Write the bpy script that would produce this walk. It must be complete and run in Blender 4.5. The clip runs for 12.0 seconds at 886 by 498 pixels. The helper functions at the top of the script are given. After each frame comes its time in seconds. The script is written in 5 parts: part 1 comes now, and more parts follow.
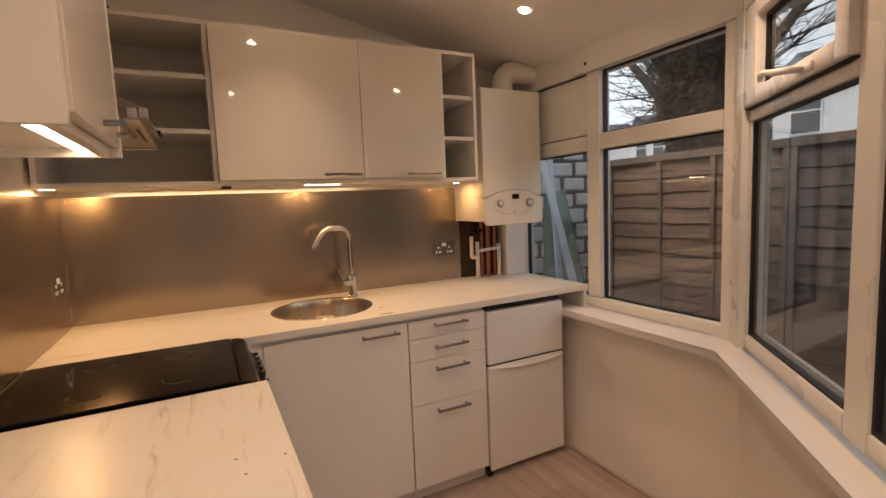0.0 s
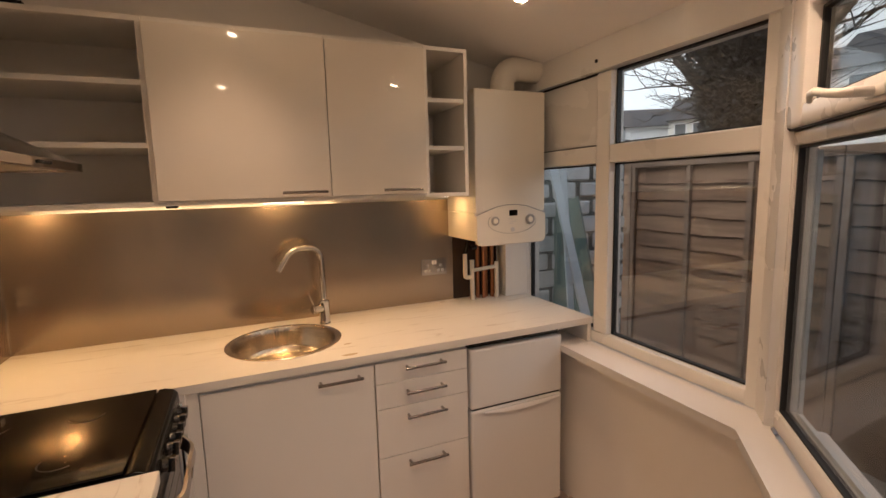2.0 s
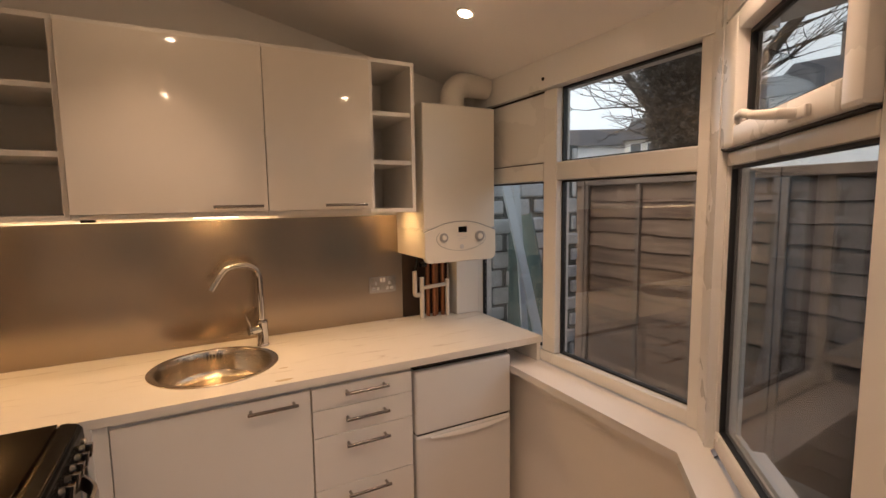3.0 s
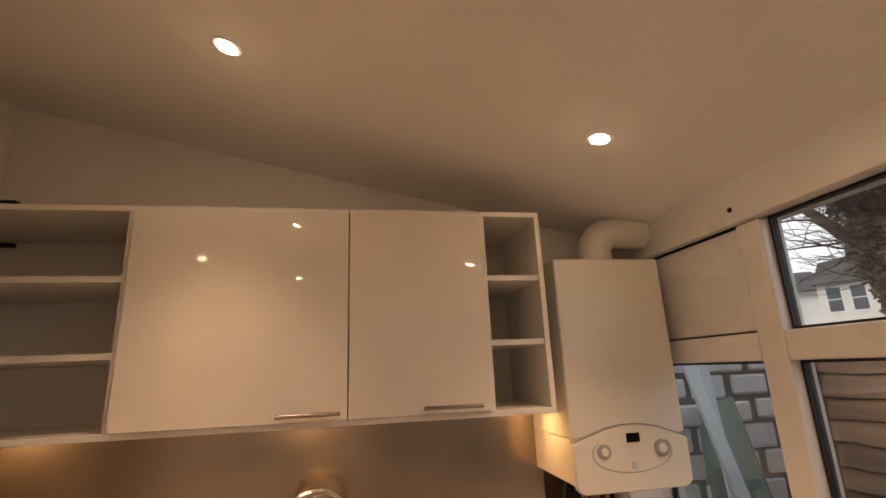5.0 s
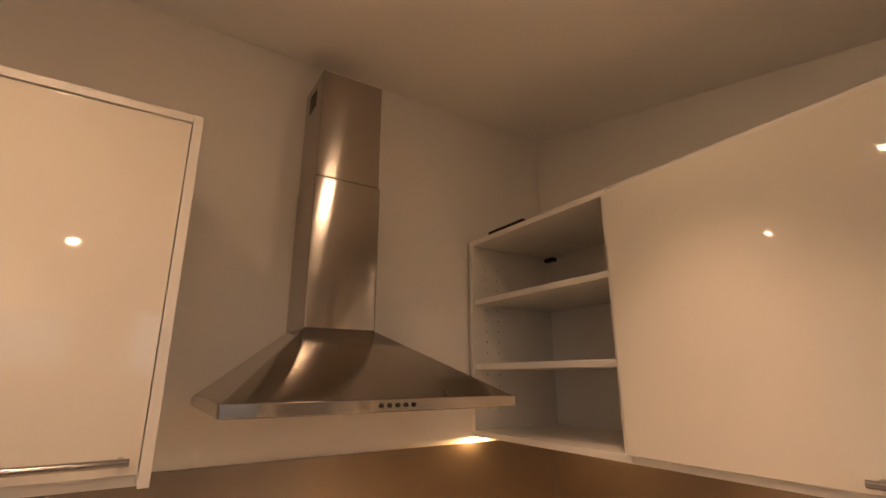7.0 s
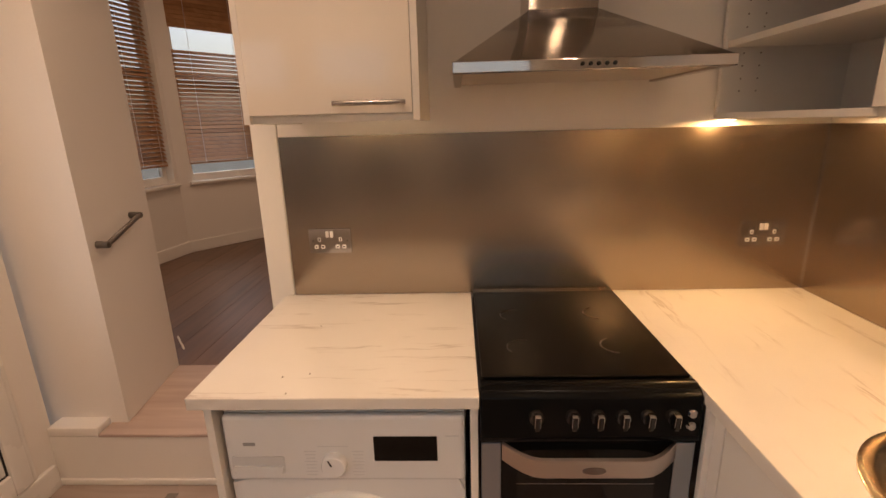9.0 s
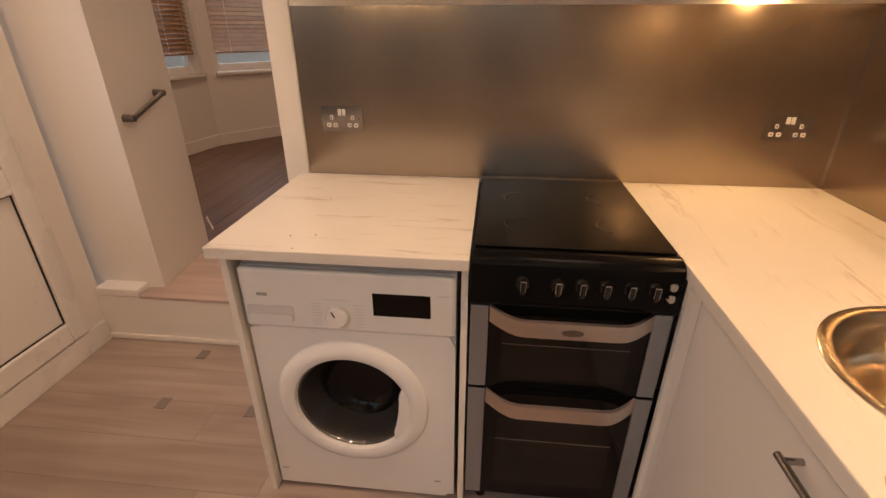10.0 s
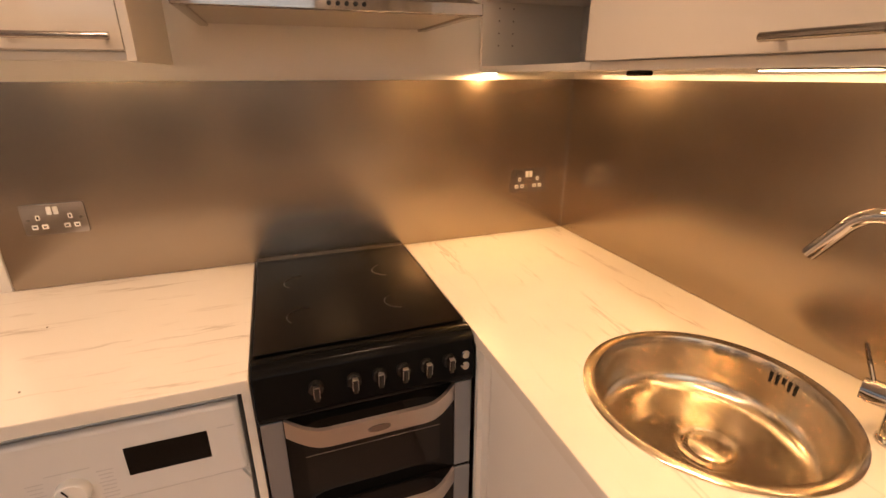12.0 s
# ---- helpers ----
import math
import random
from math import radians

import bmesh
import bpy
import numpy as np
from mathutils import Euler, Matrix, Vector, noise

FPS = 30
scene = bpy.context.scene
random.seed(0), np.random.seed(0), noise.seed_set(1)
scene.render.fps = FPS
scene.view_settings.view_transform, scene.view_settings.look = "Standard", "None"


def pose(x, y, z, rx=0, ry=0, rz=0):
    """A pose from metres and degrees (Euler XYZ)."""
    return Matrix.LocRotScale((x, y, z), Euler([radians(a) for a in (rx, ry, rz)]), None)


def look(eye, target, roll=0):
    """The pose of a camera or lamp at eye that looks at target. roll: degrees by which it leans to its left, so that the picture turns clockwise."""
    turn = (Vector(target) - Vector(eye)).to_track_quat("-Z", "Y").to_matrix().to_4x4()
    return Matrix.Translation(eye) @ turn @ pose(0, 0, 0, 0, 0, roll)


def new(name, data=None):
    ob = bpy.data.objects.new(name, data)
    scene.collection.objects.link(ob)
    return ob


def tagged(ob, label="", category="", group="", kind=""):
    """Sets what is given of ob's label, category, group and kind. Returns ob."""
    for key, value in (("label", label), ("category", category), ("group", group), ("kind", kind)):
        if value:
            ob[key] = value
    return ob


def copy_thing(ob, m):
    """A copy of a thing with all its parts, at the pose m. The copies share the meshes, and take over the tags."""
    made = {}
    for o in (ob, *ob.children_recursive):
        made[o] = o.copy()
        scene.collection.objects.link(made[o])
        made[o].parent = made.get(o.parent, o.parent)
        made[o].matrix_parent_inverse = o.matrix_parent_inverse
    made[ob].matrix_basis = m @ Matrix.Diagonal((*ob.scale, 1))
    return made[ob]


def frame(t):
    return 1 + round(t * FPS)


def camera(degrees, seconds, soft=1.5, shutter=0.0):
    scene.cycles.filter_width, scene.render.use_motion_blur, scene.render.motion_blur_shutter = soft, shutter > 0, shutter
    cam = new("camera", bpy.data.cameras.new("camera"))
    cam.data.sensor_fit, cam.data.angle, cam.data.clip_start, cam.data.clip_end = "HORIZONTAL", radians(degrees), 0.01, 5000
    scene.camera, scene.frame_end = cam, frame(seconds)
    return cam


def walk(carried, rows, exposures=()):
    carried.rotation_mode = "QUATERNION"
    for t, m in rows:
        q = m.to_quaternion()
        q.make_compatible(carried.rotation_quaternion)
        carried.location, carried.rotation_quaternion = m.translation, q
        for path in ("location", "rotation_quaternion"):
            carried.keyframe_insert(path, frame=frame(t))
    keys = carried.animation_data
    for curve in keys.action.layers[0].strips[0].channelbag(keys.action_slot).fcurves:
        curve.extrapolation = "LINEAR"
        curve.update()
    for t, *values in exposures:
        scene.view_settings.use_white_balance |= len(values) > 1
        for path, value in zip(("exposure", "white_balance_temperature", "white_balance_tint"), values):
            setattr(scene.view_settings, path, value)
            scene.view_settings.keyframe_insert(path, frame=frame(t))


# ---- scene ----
cam = camera(87.2, 12.0)
PATH = [
    (0, (0.539, -2.487, 1.38), (1.445, -0.716, 1.179), -2.4),
    (0.5, (0.59, -2.437, 1.403), (1.503, -0.674, 1.16), -2.8),
    (1, (0.758, -2.347, 1.444), (1.502, -0.509, 1.182), -1.7),
    (1.5, (0.866, -2.303, 1.496), (1.617, -0.473, 1.2), -1.7),
    (2, (0.874, -2.306, 1.53), (1.661, -0.487, 1.264), -1.5),
    (2.5, (0.886, -2.304, 1.531), (1.763, -0.519, 1.321), -1.3),
    (2.7, (0.923, -2.303, 1.532), (1.828, -0.533, 1.312), -1.2),
    (4.3, (1.139, -1.958, 1.564), (2.114, -0.214, 1.667), -2.0),
    (4.5, (1.192, -1.9, 1.576), (2.062, -0.11, 1.78), -2.3),
    (5, (1.249, -1.794, 1.628), (1.605, 0.11, 2.128), -2.5),
    (5.5, (1.284, -1.721, 1.642), (1.124, 0.183, 2.236), -4.0),
    (6, (1.278, -1.604, 1.648), (0.693, 0.207, 2.263), -3.9),
    (6.5, (1.276, -1.447, 1.67), (0.19, 0.113, 2.29), -2.5),
    (7, (1.318, -1.312, 1.67), (-0.311, -0.278, 2.196), -0.1),
    (7.5, (1.386, -1.255, 1.647), (-0.545, -0.806, 1.911), -0.0),
    (7.7, (1.409, -1.265, 1.625), (-0.561, -0.963, 1.798), -1.0),
    (9.3, (1.588, -1.149, 1.459), (-0.294, -1.273, 0.791), -1.1),
    (9.5, (1.6, -1.127, 1.434), (-0.245, -1.285, 0.679), -0.7),
    (10, (1.629, -1.104, 1.404), (-0.164, -1.296, 0.539), -0.0),
    (10.5, (1.634, -1.118, 1.391), (-0.147, -1.339, 0.507), 0.0),
    (11, (1.594, -1.098, 1.399), (-0.181, -1.159, 0.478), -0.2),
    (11.5, (1.523, -1.082, 1.444), (-0.292, -0.792, 0.655), -0.6),
    (12, (1.52, -1.038, 1.476), (-0.246, -0.412, 0.776), -0.1),
]
walk(cam, [(t, look(eye, target, roll)) for t, eye, target, roll in PATH],
     exposures=[(0, 0.14, 6200, 10), (2.7, 0.14, 6250, 10), (4.4, 0.18, 6350, 11), (5.0, 0.20, 6650, 12), (5.5, 0.20, 7150, 14), (6.5, 0.22, 7250, 15), (7.0, 0.36, 6700, 12), (7.7, 0.40, 6650, 12), (9.3, 0.30, 6250, 12), (10.5, 0.32, 6200, 12), (11.4, 0.46, 6450, 12), (12, 0.64, 6800, 15)])

# ---- world, sun and exposure ----
world = bpy.data.worlds.new("sky")
scene.world = world
world.use_nodes = True
wn = world.node_tree
sky = wn.nodes.new("ShaderNodeTexSky")
sky.sky_type = "NISHITA"
sky.sun_disc = False
sky.sun_elevation = radians(50)
sky.sun_rotation = radians(-90)
sky.dust_density = 6.0
wn.nodes["Background"].inputs["Strength"].default_value = 0.15
wn.links.new(sky.outputs["Color"], wn.nodes["Background"].inputs["Color"])
sun_data = bpy.data.lights.new("sun", "SUN")
sun_data.energy, sun_data.angle, sun_data.color = 1.05, radians(40), (1.0, 0.98, 0.96)
sun = new("sun", sun_data)
sun.matrix_world = look((-6.43, 0.0, 7.66), (0, 0, 0))
WARM = (1.0, 0.64, 0.41)
LED = (1.0, 0.56, 0.21)
LED_W = 2.0
LIVING_W = 11.0

# ---- small building helpers ----


def material(name, color, rough=0.5, metal=0.0, coat=0.0, bump=0.0, scale=40.0, vary=0.0, spec=0.5, stretch=(1, 1, 1), vary_scale=3.0):
    """A plain surface with grain, slow variation and fine relief."""
    m = bpy.data.materials.new(name)
    m.use_nodes = True
    nt = m.node_tree
    b = nt.nodes["Principled BSDF"]
    b.inputs["Base Color"].default_value = (*color, 1)
    b.inputs["Roughness"].default_value = rough
    b.inputs["Metallic"].default_value = metal
    b.inputs["Coat Weight"].default_value = coat
    b.inputs["Coat Roughness"].default_value = 0.03
    b.inputs["Specular IOR Level"].default_value = spec
    if vary or bump:
        tc = nt.nodes.new("ShaderNodeTexCoord")
        mp = nt.nodes.new("ShaderNodeMapping")
        mp.inputs["Scale"].default_value = stretch
        nt.links.new(tc.outputs["Object"], mp.inputs["Vector"])
        fine = nt.nodes.new("ShaderNodeTexNoise")
        fine.inputs["Scale"].default_value = scale
        fine.inputs["Detail"].default_value = 6
        nt.links.new(mp.outputs["Vector"], fine.inputs["Vector"])
        if bump:
            bp = nt.nodes.new("ShaderNodeBump")
            bp.inputs["Strength"].default_value = bump
            bp.inputs["Distance"].default_value = 0.002
            nt.links.new(fine.outputs["Fac"], bp.inputs["Height"])
            nt.links.new(bp.outputs["Normal"], b.inputs["Normal"])
        if vary:
            slow = nt.nodes.new("ShaderNodeTexNoise")
            slow.inputs["Scale"].default_value = vary_scale
            slow.inputs["Detail"].default_value = 4
            nt.links.new(mp.outputs["Vector"], slow.inputs["Vector"])
            mix = nt.nodes.new("ShaderNodeMix")
            mix.data_type = "RGBA"
            add = nt.nodes.new("ShaderNodeMath")
            add.operation = "MULTIPLY_ADD"
            add.inputs[1].default_value = 0.5
            nt.links.new(fine.outputs["Fac"], add.inputs[0])
            half = nt.nodes.new("ShaderNodeMath")
            half.operation = "MULTIPLY"
            half.inputs[1].default_value = 0.5
            nt.links.new(slow.outputs["Fac"], half.inputs[0])
            nt.links.new(half.outputs[0], add.inputs[2])
            nt.links.new(add.outputs[0], mix.inputs["Factor"])
            lo = [max(0.0, c * (1 - vary)) for c in color]
            hi = [min(1.0, c * (1 + vary)) for c in color]
            mix.inputs["A"].default_value = (*lo, 1)
            mix.inputs["B"].default_value = (*hi, 1)
            nt.links.new(mix.outputs["Result"], b.inputs["Base Color"])
            ro = nt.nodes.new("ShaderNodeMapRange")
            ro.inputs["To Min"].default_value = max(0.02, rough * 0.85)
            ro.inputs["To Max"].default_value = min(1.0, rough * 1.15)
            nt.links.new(slow.outputs["Fac"], ro.inputs["Value"])
            nt.links.new(ro.outputs["Result"], b.inputs["Roughness"])
    return m


def bsdf(m):
    return m.node_tree.nodes["Principled BSDF"]


def marble(name, turn):
    """Off-white laminate with short grey-brown veins along the board."""
    m = material(name, (0.80, 0.75, 0.68), 0.32)
    nt, b = m.node_tree, bsdf(m)
    tc = nt.nodes.new("ShaderNodeTexCoord")
    mp = nt.nodes.new("ShaderNodeMapping")
    mp.inputs["Rotation"].default_value = (0, 0, radians(turn))
    nt.links.new(tc.outputs["Object"], mp.inputs["Vector"])
    warp = nt.nodes.new("ShaderNodeTexNoise")
    warp.inputs["Scale"].default_value = 5
    warp.inputs["Detail"].default_value = 5
    nt.links.new(mp.outputs["Vector"], warp.inputs["Vector"])
    off = nt.nodes.new("ShaderNodeVectorMath")
    off.operation = "MULTIPLY_ADD"
    off.inputs[1].default_value = (0.05, 0.03, 0.05)
    nt.links.new(warp.outputs["Color"], off.inputs[0])
    nt.links.new(mp.outputs["Vector"], off.inputs[2])
    sq = nt.nodes.new("ShaderNodeMapping")
    sq.inputs["Scale"].default_value = (2.2, 17.0, 4.0)
    nt.links.new(off.outputs["Vector"], sq.inputs["Vector"])
    vein = nt.nodes.new("ShaderNodeTexNoise")
    vein.inputs["Scale"].default_value = 1.5
    vein.inputs["Detail"].default_value = 9
    vein.inputs["Roughness"].default_value = 0.55
    nt.links.new(sq.outputs["Vector"], vein.inputs["Vector"])
    thin = nt.nodes.new("ShaderNodeMath")
    thin.operation = "SUBTRACT"
    thin.inputs[1].default_value = 0.5
    nt.links.new(vein.outputs["Fac"], thin.inputs[0])
    ab = nt.nodes.new("ShaderNodeMath")
    ab.operation = "ABSOLUTE"
    nt.links.new(thin.outputs[0], ab.inputs[0])
    line = nt.nodes.new("ShaderNodeMapRange")
    line.inputs["From Min"].default_value = 0.0
    line.inputs["From Max"].default_value = 0.045
    line.inputs["To Min"].default_value = 1.0
    line.inputs["To Max"].default_value = 0.0
    nt.links.new(ab.outputs[0], line.inputs["Value"])
    patch = nt.nodes.new("ShaderNodeTexNoise")
    patch.inputs["Scale"].default_value = 1.3
    patch.inputs["Detail"].default_value = 3
    nt.links.new(sq.outputs["Vector"], patch.inputs["Vector"])
    gate = nt.nodes.new("ShaderNodeMapRange")
    gate.inputs["From Min"].default_value = 0.53
    gate.inputs["From Max"].default_value = 0.68
    nt.links.new(patch.outputs["Fac"], gate.inputs["Value"])
    mul = nt.nodes.new("ShaderNodeMath")
    mul.operation = "MULTIPLY"
    nt.links.new(line.outputs["Result"], mul.inputs[0])
    nt.links.new(gate.outputs["Result"], mul.inputs[1])
    soft = nt.nodes.new("ShaderNodeMath")
    soft.operation = "MULTIPLY"
    soft.inputs[1].default_value = 0.68
    nt.links.new(mul.outputs[0], soft.inputs[0])
    cloud = nt.nodes.new("ShaderNodeMix")
    cloud.data_type = "RGBA"
    cloud.inputs["A"].default_value = (0.755, 0.72, 0.665, 1)
    cloud.inputs["B"].default_value = (0.68, 0.635, 0.565, 1)
    nt.links.new(warp.outputs["Fac"], cloud.inputs["Factor"])
    mix = nt.nodes.new("ShaderNodeMix")
    mix.data_type = "RGBA"
    nt.links.new(soft.outputs[0], mix.inputs["Factor"])
    nt.links.new(cloud.outputs["Result"], mix.inputs["A"])
    mix.inputs["B"].default_value = (0.36, 0.29, 0.23, 1)
    nt.links.new(mix.outputs["Result"], b.inputs["Base Color"])
    return m


def brushed(name, color, rough, aniso, axis="Z", grain=(2, 2, 260), spin=0.25, plain=False):
    """Metal brushed along the tangent round an axis."""
    m = material(name, color, rough, 1.0)
    nt, b = m.node_tree, bsdf(m)
    b.inputs["Anisotropic"].default_value = aniso
    tg = nt.nodes.new("ShaderNodeTangent")
    tg.direction_type = "RADIAL"
    tg.axis = axis
    b.inputs["Anisotropic Rotation"].default_value = spin
    nt.links.new(tg.outputs["Tangent"], b.inputs["Tangent"])
    tc = nt.nodes.new("ShaderNodeTexCoord")
    mp = nt.nodes.new("ShaderNodeMapping")
    mp.inputs["Scale"].default_value = grain
    nt.links.new(tc.outputs["Object"], mp.inputs["Vector"])
    n = nt.nodes.new("ShaderNodeTexNoise")
    n.inputs["Scale"].default_value = 3.0
    n.inputs["Detail"].default_value = 5
    nt.links.new(mp.outputs["Vector"], n.inputs["Vector"])
    smear = nt.nodes.new("ShaderNodeTexNoise")
    smear.inputs["Scale"].default_value = 3.5
    smear.inputs["Detail"].default_value = 3
    nt.links.new(tc.outputs["Object"], smear.inputs["Vector"])
    s = nt.nodes.new("ShaderNodeMath")
    s.operation = "ADD"
    nt.links.new((smear if plain else n).outputs["Fac"], s.inputs[0])
    nt.links.new(smear.outputs["Fac"], s.inputs[1])
    r = nt.nodes.new("ShaderNodeMapRange")
    r.inputs["From Min"].default_value = 0.6
    r.inputs["From Max"].default_value = 1.4
    r.inputs["To Min"].default_value = rough * (0.94 if plain else 0.82)
    r.inputs["To Max"].default_value = rough * (1.07 if plain else 1.2)
    nt.links.new(s.outputs[0], r.inputs["Value"])
    nt.links.new(r.outputs["Result"], b.inputs["Roughness"])
    if plain:
        return m
    bp = nt.nodes.new("ShaderNodeBump")
    bp.inputs["Strength"].default_value = 0.02
    bp.inputs["Distance"].default_value = 0.001
    nt.links.new(n.outputs["Fac"], bp.inputs["Height"])
    nt.links.new(bp.outputs["Normal"], b.inputs["Normal"])
    return m


def timber(name, dark, light, rough, along, rings=18.0, by_object=0.25, bump=0.12):
    """Wood with long grain and a shade of its own for every board."""
    m = material(name, light, rough)
    nt, b = m.node_tree, bsdf(m)
    tc = nt.nodes.new("ShaderNodeTexCoord")
    oi = nt.nodes.new("ShaderNodeObjectInfo")
    shift = nt.nodes.new("ShaderNodeVectorMath")
    shift.operation = "MULTIPLY_ADD"
    shift.inputs[1].default_value = (7.3, 5.1, 3.7)
    nt.links.new(oi.outputs["Random"], shift.inputs[0])
    nt.links.new(tc.outputs["Object"], shift.inputs[2])
    mp = nt.nodes.new("ShaderNodeMapping")
    sc = [1.0, 1.0, 1.0]
    sc["xyz".index(along)] = 0.07
    mp.inputs["Scale"].default_value = sc
    nt.links.new(shift.outputs["Vector"], mp.inputs["Vector"])
    g = nt.nodes.new("ShaderNodeTexNoise")
    g.inputs["Scale"].default_value = rings
    g.inputs["Detail"].default_value = 8
    g.inputs["Distortion"].default_value = 0.6
    nt.links.new(mp.outputs["Vector"], g.inputs["Vector"])
    blot = nt.nodes.new("ShaderNodeTexNoise")
    blot.inputs["Scale"].default_value = 2.2
    nt.links.new(shift.outputs["Vector"], blot.inputs["Vector"])
    su = nt.nodes.new("ShaderNodeMath")
    su.operation = "MULTIPLY_ADD"
    su.inputs[1].default_value = 0.4
    nt.links.new(blot.outputs["Fac"], su.inputs[0])
    nt.links.new(g.outputs["Fac"], su.inputs[2])
    ob = nt.nodes.new("ShaderNodeMath")
    ob.operation = "MULTIPLY_ADD"
    ob.inputs[1].default_value = by_object
    nt.links.new(oi.outputs["Random"], ob.inputs[0])
    nt.links.new(su.outputs[0], ob.inputs[2])
    ramp = nt.nodes.new("ShaderNodeMapRange")
    ramp.inputs["From Min"].default_value = 0.45
    ramp.inputs["From Max"].default_value = 1.05
    nt.links.new(ob.outputs[0], ramp.inputs["Value"])
    mix = nt.nodes.new("ShaderNodeMix")
    mix.data_type = "RGBA"
    mix.inputs["A"].default_value = (*dark, 1)
    mix.inputs["B"].default_value = (*light, 1)
    nt.links.new(ramp.outputs["Result"], mix.inputs["Factor"])
    nt.links.new(mix.outputs["Result"], b.inputs["Base Color"])
    bp = nt.nodes.new("ShaderNodeBump")
    bp.inputs["Strength"].default_value = bump
    bp.inputs["Distance"].default_value = 0.002
    nt.links.new(g.outputs["Fac"], bp.inputs["Height"])
    nt.links.new(bp.outputs["Normal"], b.inputs["Normal"])
    return m


def window_glass(name, tint=(0.91, 0.93, 0.93), f0=0.022, slope=0.65):
    """A clear pane: see-through, with the gloss of glass."""
    m = bpy.data.materials.new(name)
    m.use_nodes = True
    nt = m.node_tree
    nt.nodes.remove(nt.nodes["Principled BSDF"])
    clear = nt.nodes.new("ShaderNodeBsdfTransparent")
    clear.inputs["Color"].default_value = (*tint, 1)
    gloss = nt.nodes.new("ShaderNodeBsdfGlossy")
    gloss.inputs["Roughness"].default_value = 0.01
    lw = nt.nodes.new("ShaderNodeLayerWeight")
    p5 = nt.nodes.new("ShaderNodeMath")
    p5.operation = "POWER"
    p5.inputs[1].default_value = 5.0
    nt.links.new(lw.outputs["Facing"], p5.inputs[0])
    fr = nt.nodes.new("ShaderNodeMath")
    fr.operation = "MULTIPLY_ADD"
    fr.inputs[1].default_value = slope
    fr.inputs[2].default_value = f0
    nt.links.new(p5.outputs[0], fr.inputs[0])
    mix = nt.nodes.new("ShaderNodeMixShader")
    nt.links.new(fr.outputs[0], mix.inputs["Fac"])
    nt.links.new(clear.outputs[0], mix.inputs[1])
    nt.links.new(gloss.outputs[0], mix.inputs[2])
    nt.links.new(mix.outputs[0], nt.nodes["Material Output"].inputs["Surface"])
    return m


def glow(name, color, strength):
    m = bpy.data.materials.new(name)
    m.use_nodes = True
    b = bsdf(m)
    b.inputs["Base Color"].default_value = (0.8, 0.8, 0.8, 1)
    b.inputs["Emission Color"].default_value = (*color, 1)
    b.inputs["Emission Strength"].default_value = strength
    return m


PAINT = material("wall_paint", (0.80, 0.76, 0.71), 0.6, bump=0.10, scale=120, vary=0.03)
CEIL = material("ceiling_paint", (0.84, 0.81, 0.77), 0.7, bump=0.08, scale=90, vary=0.03)
TRIM = material("white_gloss_trim", (0.80, 0.77, 0.72), 0.35, bump=0.03, scale=60, vary=0.02)
UPVC = material("white_plastic_frame", (0.80, 0.78, 0.74), 0.28, bump=0.015, scale=200, vary=0.02)
BEAD = material("weathered_white_bead", (0.62, 0.66, 0.68), 0.4, vary=0.05)
GASKET = material("black_rubber", (0.012, 0.012, 0.012), 0.6)
SILLM = material("painted_sill", (0.80, 0.77, 0.74), 0.3, bump=0.05, scale=25, vary=0.03)
GLOSS = material("cream_gloss_lacquer", (0.77, 0.71, 0.62), 0.035, spec=0.6, bump=0.004, scale=5)
MELAMINE = material("white_melamine", (0.76, 0.72, 0.66), 0.42, bump=0.03, scale=300, vary=0.02)
EDGE = material("cabinet_gap_shadow_board", (0.30, 0.26, 0.21), 0.6)
SATIN = material("satin_white_front", (0.77, 0.74, 0.69), 0.30, bump=0.012, scale=9, vary=0.015)
SPLASH = brushed("brushed_steel_sheet", (0.41, 0.330, 0.252), 0.25, 0.0, spin=0.0, plain=True)
SPLASH_DARK = material("steel_sheet_edge", (0.45, 0.42, 0.38), 0.4, 1.0)
HOODM = brushed("brushed_steel_hood", (0.45, 0.405, 0.365), 0.13, 1.0, plain=True)
PLATE = material("polished_steel_plate", (0.46, 0.43, 0.40), 0.12, 1.0)
CHROME = material("chrome", (0.56, 0.54, 0.52), 0.06, 1.0)
NICKEL = brushed("satin_nickel", (0.31, 0.285, 0.265), 0.2, 0.3)
SINKM = brushed("sink_steel", (0.66, 0.575, 0.46), 0.20, 0.4, grain=(30, 30, 30))
MARBLE_X = marble("marbled_laminate_long", 0)
MARBLE_Y = marble("marbled_laminate_side", 90)
WMWHITE = material("white_enamel", (0.79, 0.78, 0.76), 0.25, coat=0.2, vary=0.015, bump=0.01, scale=30)
FILTERM = material("filter_steel", (0.62, 0.56, 0.50), 0.38, 1.0, vary=0.06, bump=0.1, scale=60)
GREYP = material("pale_grey_plastic", (0.62, 0.61, 0.60), 0.4)
INK = material("grey_print", (0.33, 0.32, 0.31), 0.5)
BLACK = material("black_enamel", (0.004, 0.004, 0.004), 0.22, spec=0.10, vary=0.3, bump=0.004, scale=14)
BLACKGLASS = material("black_glass", (0.005, 0.0045, 0.004), 0.05, spec=0.2)
OVENIN = material("dim_oven_cavity", (0.010, 0.008, 0.0065), 0.08, spec=0.3, vary=0.3)
DRUM = material("smoked_door_glass", (0.045, 0.042, 0.040), 0.07, spec=0.8)
OVENBAR = material("satin_steel_oven_handle", (0.56, 0.50, 0.46), 0.30, 1.0, vary=0.04)
BLACKP = material("black_plastic", (0.007, 0.007, 0.007), 0.24)
SILVERP = material("silver_side_trim", (0.33, 0.36, 0.40), 0.34, 0.85, vary=0.03)
